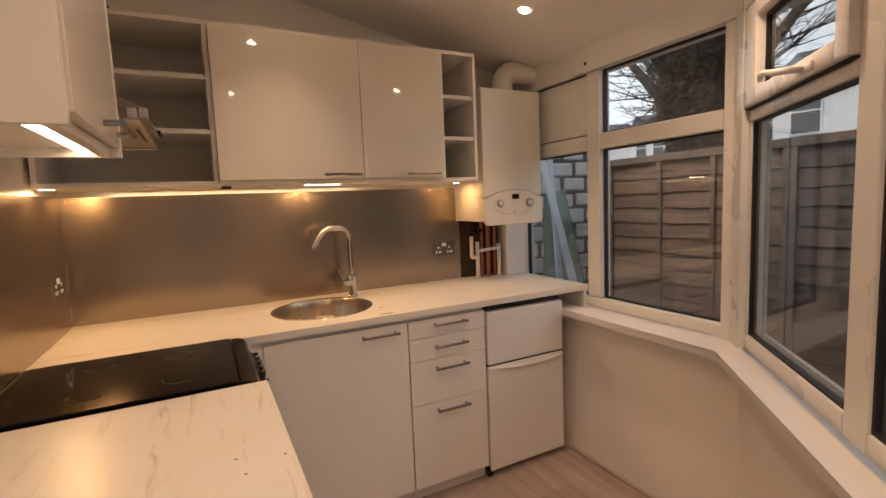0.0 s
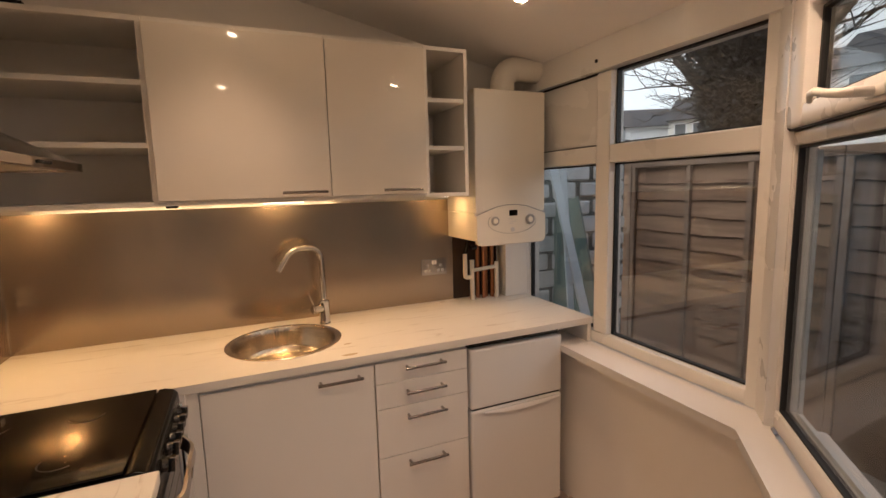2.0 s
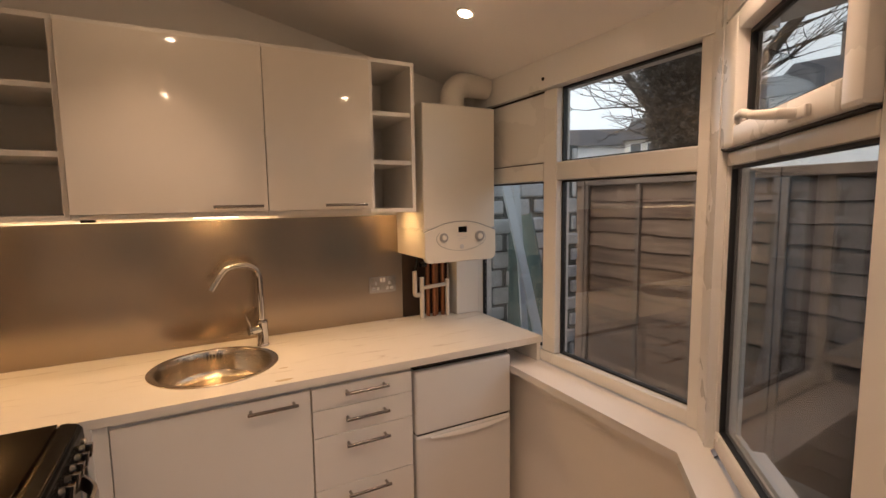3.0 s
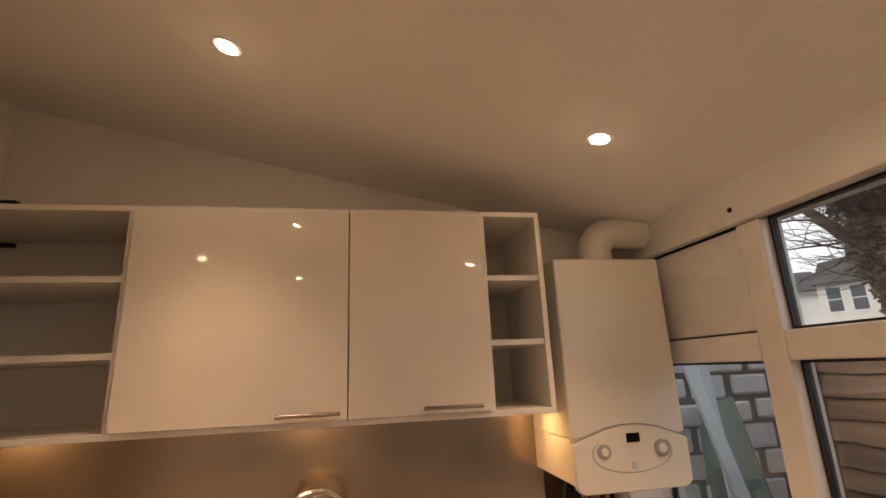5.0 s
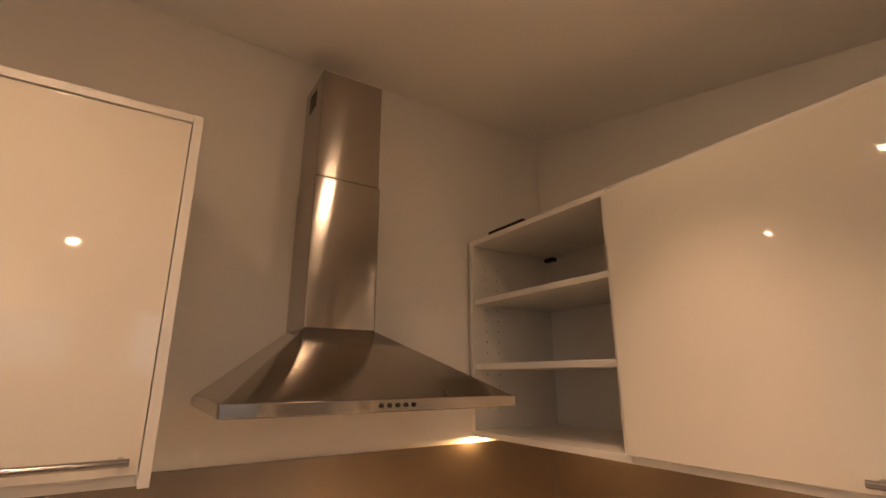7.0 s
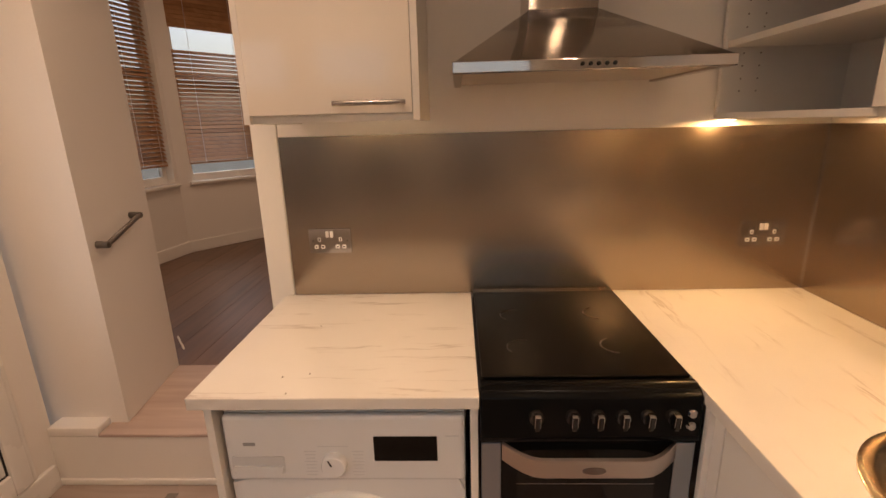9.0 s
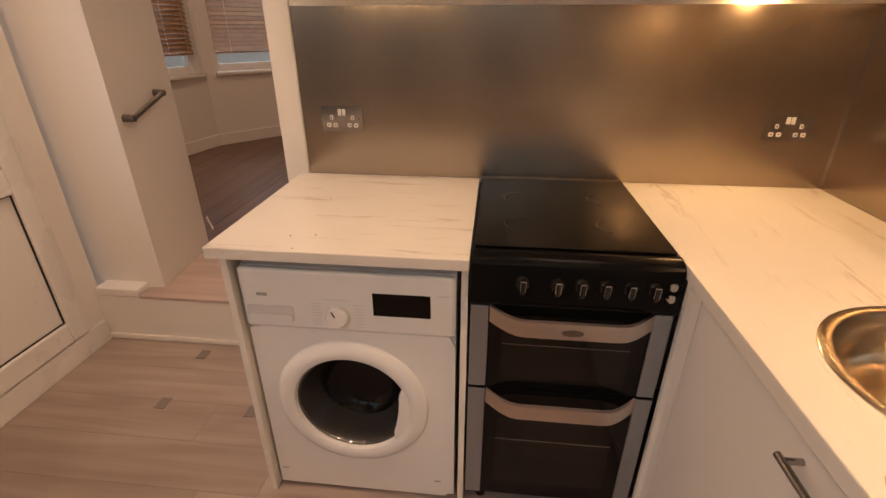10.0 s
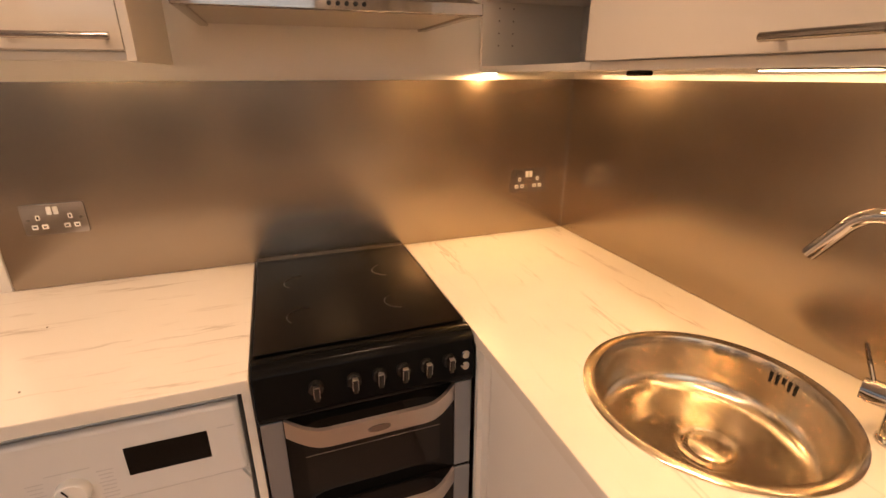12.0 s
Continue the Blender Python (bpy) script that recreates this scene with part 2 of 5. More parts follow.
BOILERM = material("boiler_enamel", (0.78, 0.73, 0.64), 0.33, vary=0.02, bump=0.02, scale=150)
COPPER = material("copper_pipe", (0.38, 0.17, 0.09), 0.48, 1.0, vary=0.25, bump=0.05)
PIPEW = material("white_pipe", (0.72, 0.66, 0.58), 0.4, vary=0.05)
RECESS_SHADE = material("recess_shade", (0.035, 0.02, 0.012), 0.8, vary=0.4, bump=0.3)
FLOORW = timber("grey_oak_laminate", (0.25, 0.185, 0.155), (0.43, 0.345, 0.30), 0.42, "y", rings=16, by_object=0.2, bump=0.06)
FLOORB = timber("brown_laminate", (0.075, 0.038, 0.023), (0.17, 0.095, 0.058), 0.35, "x", rings=20, by_object=0.3, bump=0.06)
STEPW = timber("step_oak_laminate", (0.32, 0.235, 0.195), (0.50, 0.395, 0.335), 0.42, "y", rings=16)
PAD = material("grey_felt_pad", (0.22, 0.195, 0.17), 0.8, bump=0.2, scale=300, vary=0.15)
GLASS = window_glass("window_pane", (0.88, 0.90, 0.90), f0=0.10)
GLASS_BAY = window_glass("coated_window_pane", (0.76, 0.78, 0.78), f0=0.085, slope=0.5)
BULB = glow("downlight_lens", (1.0, 0.70, 0.44), 110.0)
LEDM = glow("led_diffuser", (1.0, 0.80, 0.52), 11.0)
GRAB = material("bronze_grey_rail", (0.16, 0.145, 0.13), 0.35, 0.7, vary=0.1)
BLIND = timber("wooden_blind_slat", (0.30, 0.14, 0.06), (0.48, 0.27, 0.13), 0.35, "y", rings=12)
CORD = material("white_cord", (0.75, 0.72, 0.66), 0.7)


def sharpen(bm):
    for face in bm.faces:
        face.smooth = True
    for e in bm.edges:
        if len(e.link_faces) != 2:
            e.smooth = False
            continue
        s, l = sorted(f.calc_area() for f in e.link_faces)
        e.smooth = e.calc_face_angle(3.2) < 0.6 and l < 12 * s


def mesh_of(name, bm, mat, flat=False):
    bmesh.ops.recalc_face_normals(bm, faces=bm.faces)
    if not flat:
        sharpen(bm)
    me = bpy.data.meshes.new(name)
    bm.to_mesh(me)
    bm.free()
    me.materials.append(mat)
    return me


def thing(name, at, label, category, group="", kind=""):
    """An empty at a thing's base, under which its parts go."""
    e = new(name)
    e.location = at
    e.empty_display_size = 0.05
    return tagged(e, label, category, group, kind)


def part(name, bm, mat, parent, label=""):
    """One mesh, built in world places, as a part of a thing or of a part."""
    ob = new(name, mesh_of(name, bm, mat))
    ob.parent = parent
    if parent.type == "EMPTY":
        ob.matrix_parent_inverse = Matrix.Translation(-parent.location)
    return tagged(ob, label)


def solo(name, bm, mat, label, category, group="", kind=""):
    """A thing of a single mesh."""
    return tagged(new(name, mesh_of(name, bm, mat)), label, category, group, kind)


def structure(name, bm, mat, label, category=""):
    return solo(name, bm, mat, label, category, kind="structure")


def box(x0, x1, y0, y1, z0, z1, r=0.0, bm=None, seg=2, m=None):
    """A block with edges rounded by r, added to bm."""
    own = bmesh.new()
    bmesh.ops.create_cube(own, size=1)
    for v in own.verts:
        v.co = Vector(((x0 + x1) / 2 + v.co.x * abs(x1 - x0), (y0 + y1) / 2 + v.co.y * abs(y1 - y0), (z0 + z1) / 2 + v.co.z * abs(z1 - z0)))
    if r:
        bmesh.ops.bevel(own, geom=list(own.edges), offset=r, segments=seg, profile=0.5, affect="EDGES")
    return blend(own, bm, m)


def blend(own, bm=None, m=None):
    if m is not None:
        own.transform(m)
    if bm is None:
        return own
    tmp = bpy.data.meshes.new("tmp")
    own.to_mesh(tmp)
    own.free()
    bm.from_mesh(tmp)
    bpy.data.meshes.remove(tmp)
    return bm


def rod(p, q, r, bm=None, seg=16, r2=None):
    """A round bar from p to q."""
    p, q = Vector(p), Vector(q)
    own = bmesh.new()
    bmesh.ops.create_cone(own, cap_ends=True, segments=seg, radius1=r, radius2=r if r2 is None else r2, depth=(q - p).length)
    turn = (q - p).to_track_quat("Z", "Y").to_matrix().to_4x4()
    return blend(own, bm, Matrix.Translation((p + q) / 2) @ turn)


def tube(points, r, bm=None, seg=12, cap=True):
    """A round pipe along points."""
    own = bmesh.new()
    pts = [Vector(p) for p in points]
    rings, up = [], None
    for i, p in enumerate(pts):
        d = (pts[min(i + 1, len(pts) - 1)] - pts[max(i - 1, 0)]).normalized()
        if up is None:
            up = d.orthogonal().normalized()
        up = (up - d * up.dot(d)).normalized()
        side = d.cross(up)
        rad = r[i] if isinstance(r, (list, tuple)) else r
        rings.append([own.verts.new(p + (up * math.cos(a) + side * math.sin(a)) * rad) for a in [k * 2 * math.pi / seg for k in range(seg)]])
    for a, b in zip(rings, rings[1:]):
        for k in range(seg):
            own.faces.new((a[k], a[(k + 1) % seg], b[(k + 1) % seg], b[k]))
    if cap:
        own.faces.new(rings[0][::-1])
        own.faces.new(rings[-1])
    return blend(own, bm)


def lathe(profile, m, bm=None, seg=40):
    """A turned shape: (radius, height) pairs round the z axis of m."""
    own = bmesh.new()
    rings = []
    for rad, h in profile:
        if rad < 1e-6:
            rings.append([own.verts.new((0, 0, h))])
        else:
            rings.append([own.verts.new((rad * math.cos(k * 2 * math.pi / seg), rad * math.sin(k * 2 * math.pi / seg), h)) for k in range(seg)])
    for a, b in zip(rings, rings[1:]):
        for k in range(seg):
            k2 = (k + 1) % seg
            if len(a) == 1 and len(b) == 1:
                continue
            if len(a) == 1:
                own.faces.new((a[0], b[k], b[k2]))
            elif len(b) == 1:
                own.faces.new((a[k], a[k2], b[0]))
            else:
                own.faces.new((a[k], a[k2], b[k2], b[k]))
    return blend(own, bm, m)


def prism(outline, m, depth, bm=None, r=0.0):
    """A flat outline in the xy plane of m, drawn out along z."""
    own = bmesh.new()
    low = [own.verts.new((x, y, 0)) for x, y in outline]
    top = [own.verts.new((x, y, depth)) for x, y in outline]
    own.faces.new(low[::-1])
    own.faces.new(top)
    for k in range(len(low)):
        own.faces.new((low[k], low[(k + 1) % len(low)], top[(k + 1) % len(low)], top[k]))
    if r:
        bmesh.ops.bevel(own, geom=list(own.edges), offset=r, segments=2, profile=0.5, affect="EDGES")
    return blend(own, bm, m)


def rounded(w, h, r, n=6):
    """The outline of a rounded rectangle round the origin."""
    out = []
    for cx, cy, a0 in ((w / 2 - r, h / 2 - r, 0), (-w / 2 + r, h / 2 - r, 90), (-w / 2 + r, -h / 2 + r, 180), (w / 2 - r, -h / 2 + r, 270)):
        for k in range(n + 1):
            a = radians(a0 + 90 * k / n)
            out.append((cx + r * math.cos(a), cy + r * math.sin(a)))
    return out


def arc(center, u, v, r, a0, a1, n=10):
    c, u, v = Vector(center), Vector(u), Vector(v)
    return [c + u * (r * math.cos(radians(a0 + (a1 - a0) * k / n))) + v * (r * math.sin(radians(a0 + (a1 - a0) * k / n))) for k in range(n + 1)]


FACE_Y = Matrix(((1, 0, 0, 0), (0, 0, -1, 0), (0, 1, 0, 0), (0, 0, 0, 1)))  # local z points to -y, local y up
FACE_X = Matrix(((0, 0, 1, 0), (1, 0, 0, 0), (0, 1, 0, 0), (0, 0, 0, 1)))  # local z points to +x, local x to +y


def ceiling_z(x):
    return 2.64 - 0.2185 * x


# ---- structure of the kitchen ----
W2A, W2B = Vector((2.305, -1.50, 0)), Vector((1.847, -1.99, 0))
BAYDIR = (W2B - W2A).normalized()
BAYIN = Vector((BAYDIR.y, -BAYDIR.x, 0))
if BAYIN.dot(Vector((-1, 1, 0))) < 0:
    BAYIN = -BAYIN


def bay(u, d=0.0, z=0.0):
    """A place along the angled bay: u metres from its start, d metres into the room."""
    p = W2A + BAYDIR * u + BAYIN * d
    return Vector((p.x, p.y, z))


BAYM = Matrix((( -BAYDIR.x, 0, BAYIN.x, W2A.x), (-BAYDIR.y, 0, BAYIN.y, W2A.y), (0, 1, 0, 0), (0, 0, 0, 1)))
BAYROT = Matrix(((BAYDIR.x, BAYIN.x, 0, W2A.x), (BAYDIR.y, BAYIN.y, 0, W2A.y), (0, 0, 1, 0), (0, 0, 0, 1)))  # local x along, y into the room, z up


def slab(corners, z0, z1):
    """A flat slab over a plan outline; z1 may be a function of x."""
    own = bmesh.new()
    lo = [own.verts.new((x, y, z0(x) if callable(z0) else z0)) for x, y in corners]
    hi = [own.verts.new((x, y, z1(x) if callable(z1) else z1)) for x, y in corners]
    own.faces.new(lo[::-1])
    own.faces.new(hi)
    n = len(lo)
    for k in range(n):
        own.faces.new((lo[k], lo[(k + 1) % n], hi[(k + 1) % n], hi[k]))
    return own


structure("wall_north", box(-0.12, 2.50, 0.0, 0.20, -0.12, 2.80), PAINT, "warm white painted plaster wall behind the sink", "wall")
structure("wall_west", box(-0.30, 0.0, -1.777, 0.0, -0.12, 2.80), PAINT, "warm white painted plaster wall behind the cooker", "wall")
structure("ceiling", slab([(-0.68, -3.1), (2.62, -3.1), (2.62, 0.02), (-0.68, 0.02)], ceiling_z, lambda x: ceiling_z(x) + 0.12), CEIL, "sloping white painted plaster ceiling with recessed lights", "ceiling")
structure("ceiling_bulkhead", slab([(0.0, -2.96), (1.45, -2.96), (1.45, -2.25), (0.0, -2.25)], lambda x: ceiling_z(x) - 0.14, lambda x: ceiling_z(x) - 0.001), CEIL, "lower white painted ceiling by the garden door", "ceiling")
structure("subfloor", box(-0.30, 2.55, -3.1, 0.1, -0.15, -0.012), FLOORW, "dark underlay below the laminate floor", "floor")
# low walls below the sills
structure("wall_east", box(2.25, 2.46, -1.50, 0.0, -0.12, 0.762), PAINT, "low cream painted wall below the window sill", "wall")
structure("wall_bay", box(-0.06, 2.2, -0.14, 0.04, -0.12, 0.762, m=BAYROT), PAINT, "low cream painted wall below the angled bay", "wall")
# sills
sill_bm = slab([(2.180, 0.0), (2.345, 0.0), (2.345, -1.50), tuple(bay(0.02, 0.04).xy), tuple(bay(2.1, 0.04).xy), tuple(bay(2.1, 0.118).xy), (2.180, -1.462)][::-1], 0.760, 0.793)
bmesh.ops.bevel(sill_bm, geom=[e for e in sill_bm.edges if abs(e.verts[0].co.z - e.verts[1].co.z) < 1e-4], offset=0.010, segments=3, profile=0.5, affect="EDGES")
structure("window_sill", sill_bm, SILLM, "white gloss painted sill with a rounded nose", "sill")
# heads above the windows
structure("window_head", box(2.325, 2.46, -1.52, 0.0, 2.005, 2.20), UPVC, "white frame head above the windows", "window head")
structure("window_head", box(-0.04, 2.1, -0.09, 0.035, 2.005, 2.45, m=BAYROT), UPVC, "white frame head above the angled bay", "window head")
# back wall with its door opening
structure("wall_south", blend(box(-0.12, 0.0, -3.10, -2.96, -0.12, 2.9), box(0.92, 1.4, -3.10, -2.96, -0.12, 2.9)), PAINT, "white painted wall beside the garden door", "wall")
structure("wall_south", box(0.0, 0.92, -3.10, -2.96, 2.12, 2.9), PAINT, "white painted wall above the garden door", "wall")
# step up to the living room, and the thick wall beside it
structure("step", box(-0.68, -0.10, -3.10, -1.777, -0.12, 0.238), TRIM, "white painted riser of a tall step", "step")
structure("step_tread", box(-0.68, -0.092, -2.735, -1.777, 0.239, 0.254, 0.003), STEPW, "oak laminate tread on the step", "step")
structure("ledge", box(-0.26, -0.098, -2.96, -2.738, 0.239, 0.280, 0.006), TRIM, "white painted ledge beside the step", "ledge")
structure("wall_reveal", slab([(-0.68, -3.10), (-0.178, -3.10), (-0.178, -2.658), (-0.68, -2.728)], 0.2385, 2.9), PAINT, "thick white painted wall end beside the step", "wall")
structure("baseboard", box(-0.10, -0.085, -2.955, -1.79, 0.0, 0.03, 0.006), TRIM, "white bead along the foot of the step", "baseboard")
structure("post", box(-0.09, 0.004, -1.867, -1.779, 0.255, 2.02, 0.004), TRIM, "white painted post at the end of the wall", "post")

structure("baseboard", box(2.232, 2.2495, -1.50, -0.62, 0.0, 0.018, 0.005), STEPW, "thin brown wooden bead along the low wall", "baseboard")

# ---- floor planks ----
floor = thing("floor", (1.1, -1.5, -0.012), "pale grey-brown oak laminate floor with board joints", "floor", kind="structure")
PW = 0.192
for row in range(13):
    y = -3.05 - 0.55 * ((row * 0.37) % 1.0)
    k = 0
    while y < 0.0:
        length = 1.285
        y0, y1 = max(y, -3.06), min(y + length, 0.0)
        if y1 - y0 > 0.05:
            part("plank", box(-0.10 + row * PW + 0.0003, -0.10 + (row + 1) * PW - 0.0003, y0 + 0.0003, y1 - 0.0003, -0.012, 0.0, 0.0006, seg=1), FLOORW, floor)
        y += length

# ---- windows ----
EASTM = Matrix(((0, -1, 0, 2.385), (-1, 0, 0, 0), (0, 0, 1, 0), (0, 0, 0, 1)))  # local x runs to -y, local y into the room


def bar(m, u0, u1, z0, z1, d0=-0.035, d1=0.043, r=0.006, bm=None):
    return box(u0, u1, d0, d1, z0, z1, r, bm, m=m)


def pane(m, u0, u1, z0, z1, parent, d=0.0, gasket=0.007, mat=GLASS):
    ob = part("pane", box(u0, u1, d - 0.004, d + 0.004, z0, z1, m=m), mat, parent)
    ob.visible_shadow = False
    g = bmesh.new()
    for a, b, c, e in ((u0, u0 + gasket, z0, z1), (u1 - gasket, u1, z0, z1), (u0 + gasket, u1 - gasket, z0, z0 + gasket), (u0 + gasket, u1 - gasket, z1 - gasket, z1)):
        box(a, b, d - 0.012, d + 0.011, c, e, bm=g, m=m)
    part("gasket", g, GASKET, ob, "black rubber glazing seal")
    return ob


w1 = thing("window_1", (2.385, -0.75, 0.794), "white plastic window with clear panes and a transom", "window", kind="structure")
part("window_frame", bar(EASTM, 0.02, 1.372, 0.794, 0.846), UPVC, w1)
part("window_frame", bar(EASTM, 0.02, 0.10, 0.847, 2.0), UPVC, w1)
part("mullion", bar(EASTM, 0.650, 0.733, 0.847, 2.0), UPVC, w1)
part("transom", bar(EASTM, 0.101, 0.649, 1.613, 1.690), UPVC, w1)
part("transom", bar(EASTM, 0.734, 1.367, 1.613, 1.690), UPVC, w1)
pane(EASTM, 0.101, 0.649, 0.847, 1.612, w1)
pane(EASTM, 0.734, 1.367, 0.847, 1.612, w1)
pane(EASTM, 0.734, 1.367, 1.691, 2.004, w1)
part("panel", bar(EASTM, 0.103, 0.647, 1.696, 1.996, -0.02, 0.026, 0.002), UPVC, w1, "blank white infill panel")
part("gasket", blend(box(0.103, 0.647, 0.0, 0.030, 1.6905, 1.6945, m=EASTM), box(0.103, 0.647, 0.0, 0.030, 1.9975, 2.0035, m=EASTM)), GASKET, w1, "dark gap round the infill panel")
part("screw_cap", rod((2.338, -0.664, 2.046), (2.322, -0.664, 2.046), 0.008, seg=12), BLACKP, w1, "small dark screw cap")

structure("corner_post", slab([(2.342, -1.369), (2.42, -1.369), tuple(bay(0.011, -0.035).xy), tuple(bay(0.011, 0.043).xy), (2.342, -1.404)], 0.794, 2.06), UPVC, "white corner post between two windows", "post")

w2 = thing("window_2", (bay(0.35).x, bay(0.35).y, 0.794), "white plastic bay window with an opening top sash", "window", kind="structure")
part("window_frame", bar(BAYROT, 0.012, 0.672, 0.794, 0.850, d1=0.02), UPVC, w2)
part("mullion", bar(BAYROT, 0.673, 0.765, 0.794, 2.0, d1=0.02), UPVC, w2)
part("transom", bar(BAYROT, 0.012, 0.672, 1.616, 1.655, d1=0.02), UPVC, w2)
part("window_frame", bar(BAYROT, 0.012, 0.026, 0.851, 1.615, d1=0.02, r=0.003), UPVC, w2)
pane(BAYROT, 0.027, 0.672, 0.851, 1.615, w2, mat=GLASS_BAY)
part("outer_bead", blend(box(0.052, 0.062, -0.034, -0.024, 0.866, 1.600, m=BAYROT), box(0.052, 0.660, -0.034, -0.022, 0.852, 0.866, m=BAYROT)), BEAD, w2, "pale outer glazing bead")
sash = bmesh.new()
for a, b, c, e in ((0.014, 0.118, 1.660, 1.995), (0.610, 0.671, 1.660, 1.995), (0.1185, 0.6095, 1.660, 1.715), (0.1185, 0.6095, 1.945, 1.995)):
    bar(BAYROT, a, b, c, e, -0.02, 0.042, 0.010, sash)
sash_ob = part("sash", sash, UPVC, w2, "white opening top sash")
part("gasket", blend(box(0.008, 0.013, 0.0, 0.036, 1.66, 2.0, m=BAYROT), box(0.012, 0.672, 0.0, 0.032, 1.6555, 1.6592, m=BAYROT)), GASKET, w2)
pane(BAYROT, 0.119, 0.609, 1.716, 1.944, w2, gasket=0.010, mat=GLASS_BAY)
hd = bmesh.new()
box(0.455, 0.530, 0.042, 0.052, 1.669, 1.691, 0.004, hd, m=BAYROT)
tube([BAYROT @ Vector(p) for p in ((0.49, 0.050, 1.680), (0.49, 0.078, 1.681), (0.465, 0.090, 1.684), (0.42, 0.096, 1.692), (0.375, 0.100, 1.704), (0.345, 0.098, 1.702), (0.33, 0.094, 1.690))], [0.010, 0.010, 0.0095, 0.009, 0.0085, 0.008, 0.006], hd)
part("handle", hd, UPVC, sash_ob, "white lever handle")

w3 = thing("window_3", (bay(1.1).x, bay(1.1).y, 0.794), "white plastic bay window with a transom", "window", kind="structure")
part("window_frame", bar(BAYROT, 0.766, 1.43, 0.794, 0.846, d1=0.02), UPVC, w3)
part("transom", bar(BAYROT, 0.766, 1.43, 1.610, 1.675, d1=0.02), UPVC, w3)
pane(BAYROT, 0.766, 1.43, 0.847, 1.609, w3, gasket=0.010, mat=GLASS_BAY)
pane(BAYROT, 0.766, 1.43, 1.676, 2.004, w3, gasket=0.010, mat=GLASS_BAY)
structure("bay_panel", box(1.432, 2.08, -0.06, 0.04, 0.794, 2.004, m=BAYROT), UPVC, "blank white panel closing the bay", "panel")

# garden door
door = thing("door_1", (0.46, -2.96, 0.0), "white plastic garden door with a lower panel and glazed top", "door", kind="structure")
DM = Matrix(((1, 0, 0, 0), (0, 1, 0, -2.96), (0, 0, 1, 0), (0, 0, 0, 1)))
part("threshold", box(-0.085, 0.93, -0.06, 0.018, 0.0, 0.112, 0.006, m=DM), UPVC, door)
part("door_frame", blend(box(0.001, 0.022, -0.05, 0.012, 0.113, 2.11, 0.004, m=DM), box(0.86, 0.918, -0.05, 0.012, 0.113, 2.11, 0.005, m=DM)), UPVC, door)
part("door_frame", box(0.023, 0.859, -0.05, 0.012, 2.055, 2.11, 0.005, m=DM), UPVC, door)
leaf = bmesh.new()
for a, b, c, e in ((0.026, 0.100, 0.119, 2.05), (0.822, 0.856, 0.119, 2.05), (0.1005, 0.8215, 0.119, 0.214), (0.1005, 0.8215, 0.815, 0.915), (0.1005, 0.8215, 1.96, 2.05)):
    box(a, b, -0.04, 0.022, c, e, 0.006, leaf, m=DM)
leaf_ob = part("door_leaf", leaf, UPVC, door)
part("panel", box(0.105, 0.817, -0.02, 0.004, 0.219, 0.810, 0.002, m=DM), UPVC, leaf_ob)
gl = bmesh.new()
for a, b, c, e in ((0.1005, 0.1055, 0.215, 0.814), (0.8165, 0.8215, 0.215, 0.814), (0.1055, 0.8165, 0.215, 0.2195), (0.1055, 0.8165, 0.8095, 0.814), (0.0225, 0.0255, 0.114, 2.05), (0.023, 0.859, 0.113, 0.1185)):
    box(a, b, -0.02, 0.009, c, e, bm=gl, m=DM)
part("gasket", gl, GASKET, leaf_ob)
pane(DM, 0.101, 0.821, 0.916, 1.959, door, gasket=0.010)

# ---- splashbacks ----
structure("splashback", box(0.006, 1.925, -0.006, -0.0005, 0.911, 1.462), SPLASH, "brushed stainless steel splashback behind the sink", "splashback")
structure("splashback", box(0.0005, 0.006, -1.775, -0.0065, 0.911, 1.462), SPLASH, "brushed stainless steel splashback behind the cooker", "splashback")
structure("trim", box(0.0062, 0.009, -0.009, -0.0062, 0.911, 1.462), CHROME, "thin bright seam in the steel corner", "trim")


# ---- repeated fittings ----
def bar_handle(a, b, out, parent, stand=0.030, r=0.006):
    """A round bar handle from a to b on two feet; out points away from the front."""
    a, b, out = Vector(a), Vector(b), Vector(out)
    d = (b - a).normalized()
    bm = rod(a, b, r, seg=16)
    for p in (a + d * 0.012, b - d * 0.012):
        rod(p - out * stand, p, 0.0055, bm, seg=10)
    return part("handle", bm, NICKEL, parent, "brushed nickel bar handle")


def socket(m, label):
    s = thing("socket", m.translation, label, "socket", "double sockets on the splashback")
    part("plate", prism(rounded(0.147, 0.086, 0.004), m, 0.005, r=0.0012), PLATE, s, "polished chrome plate")
    for side in (-1, 1):
        ins = bmesh.new()
        c = side * 0.037
        prism(rounded(0.010, 0.014, 0.002, 3), m @ pose(c, 0.006, 0.0045), 0.002, ins)
        for dx in (-0.0115, 0.0115):
            prism(rounded(0.014, 0.013, 0.002, 3), m @ pose(c + dx, -0.020, 0.0045), 0.002, ins)
        part("outlet", ins, WMWHITE, s, "white outlet insert")
        part("slot", prism(rounded(0.004, 0.008, 0.0005, 2), m @ pose(c, 0.006, 0.0062), 0.0008), BLACKP, s)
        for dx in (-0.0115, 0.0115):
            part("slot", prism(rounded(0.007, 0.0035, 0.0005, 2), m @ pose(c + dx, -0.020, 0.0062), 0.0008), BLACKP, s)
        part("rocker", prism(rounded(0.011, 0.022, 0.002, 3), m @ pose(side * 0.0075, 0.024, 0.0045), 0.0035), WMWHITE, s, "white rocker switch")
        part("screw", rod(m @ Vector((side * 0.060, 0.0, 0.004)), m @ Vector((side * 0.060, 0.0, 0.0062)), 0.0035, seg=10), NICKEL, s)
    return s


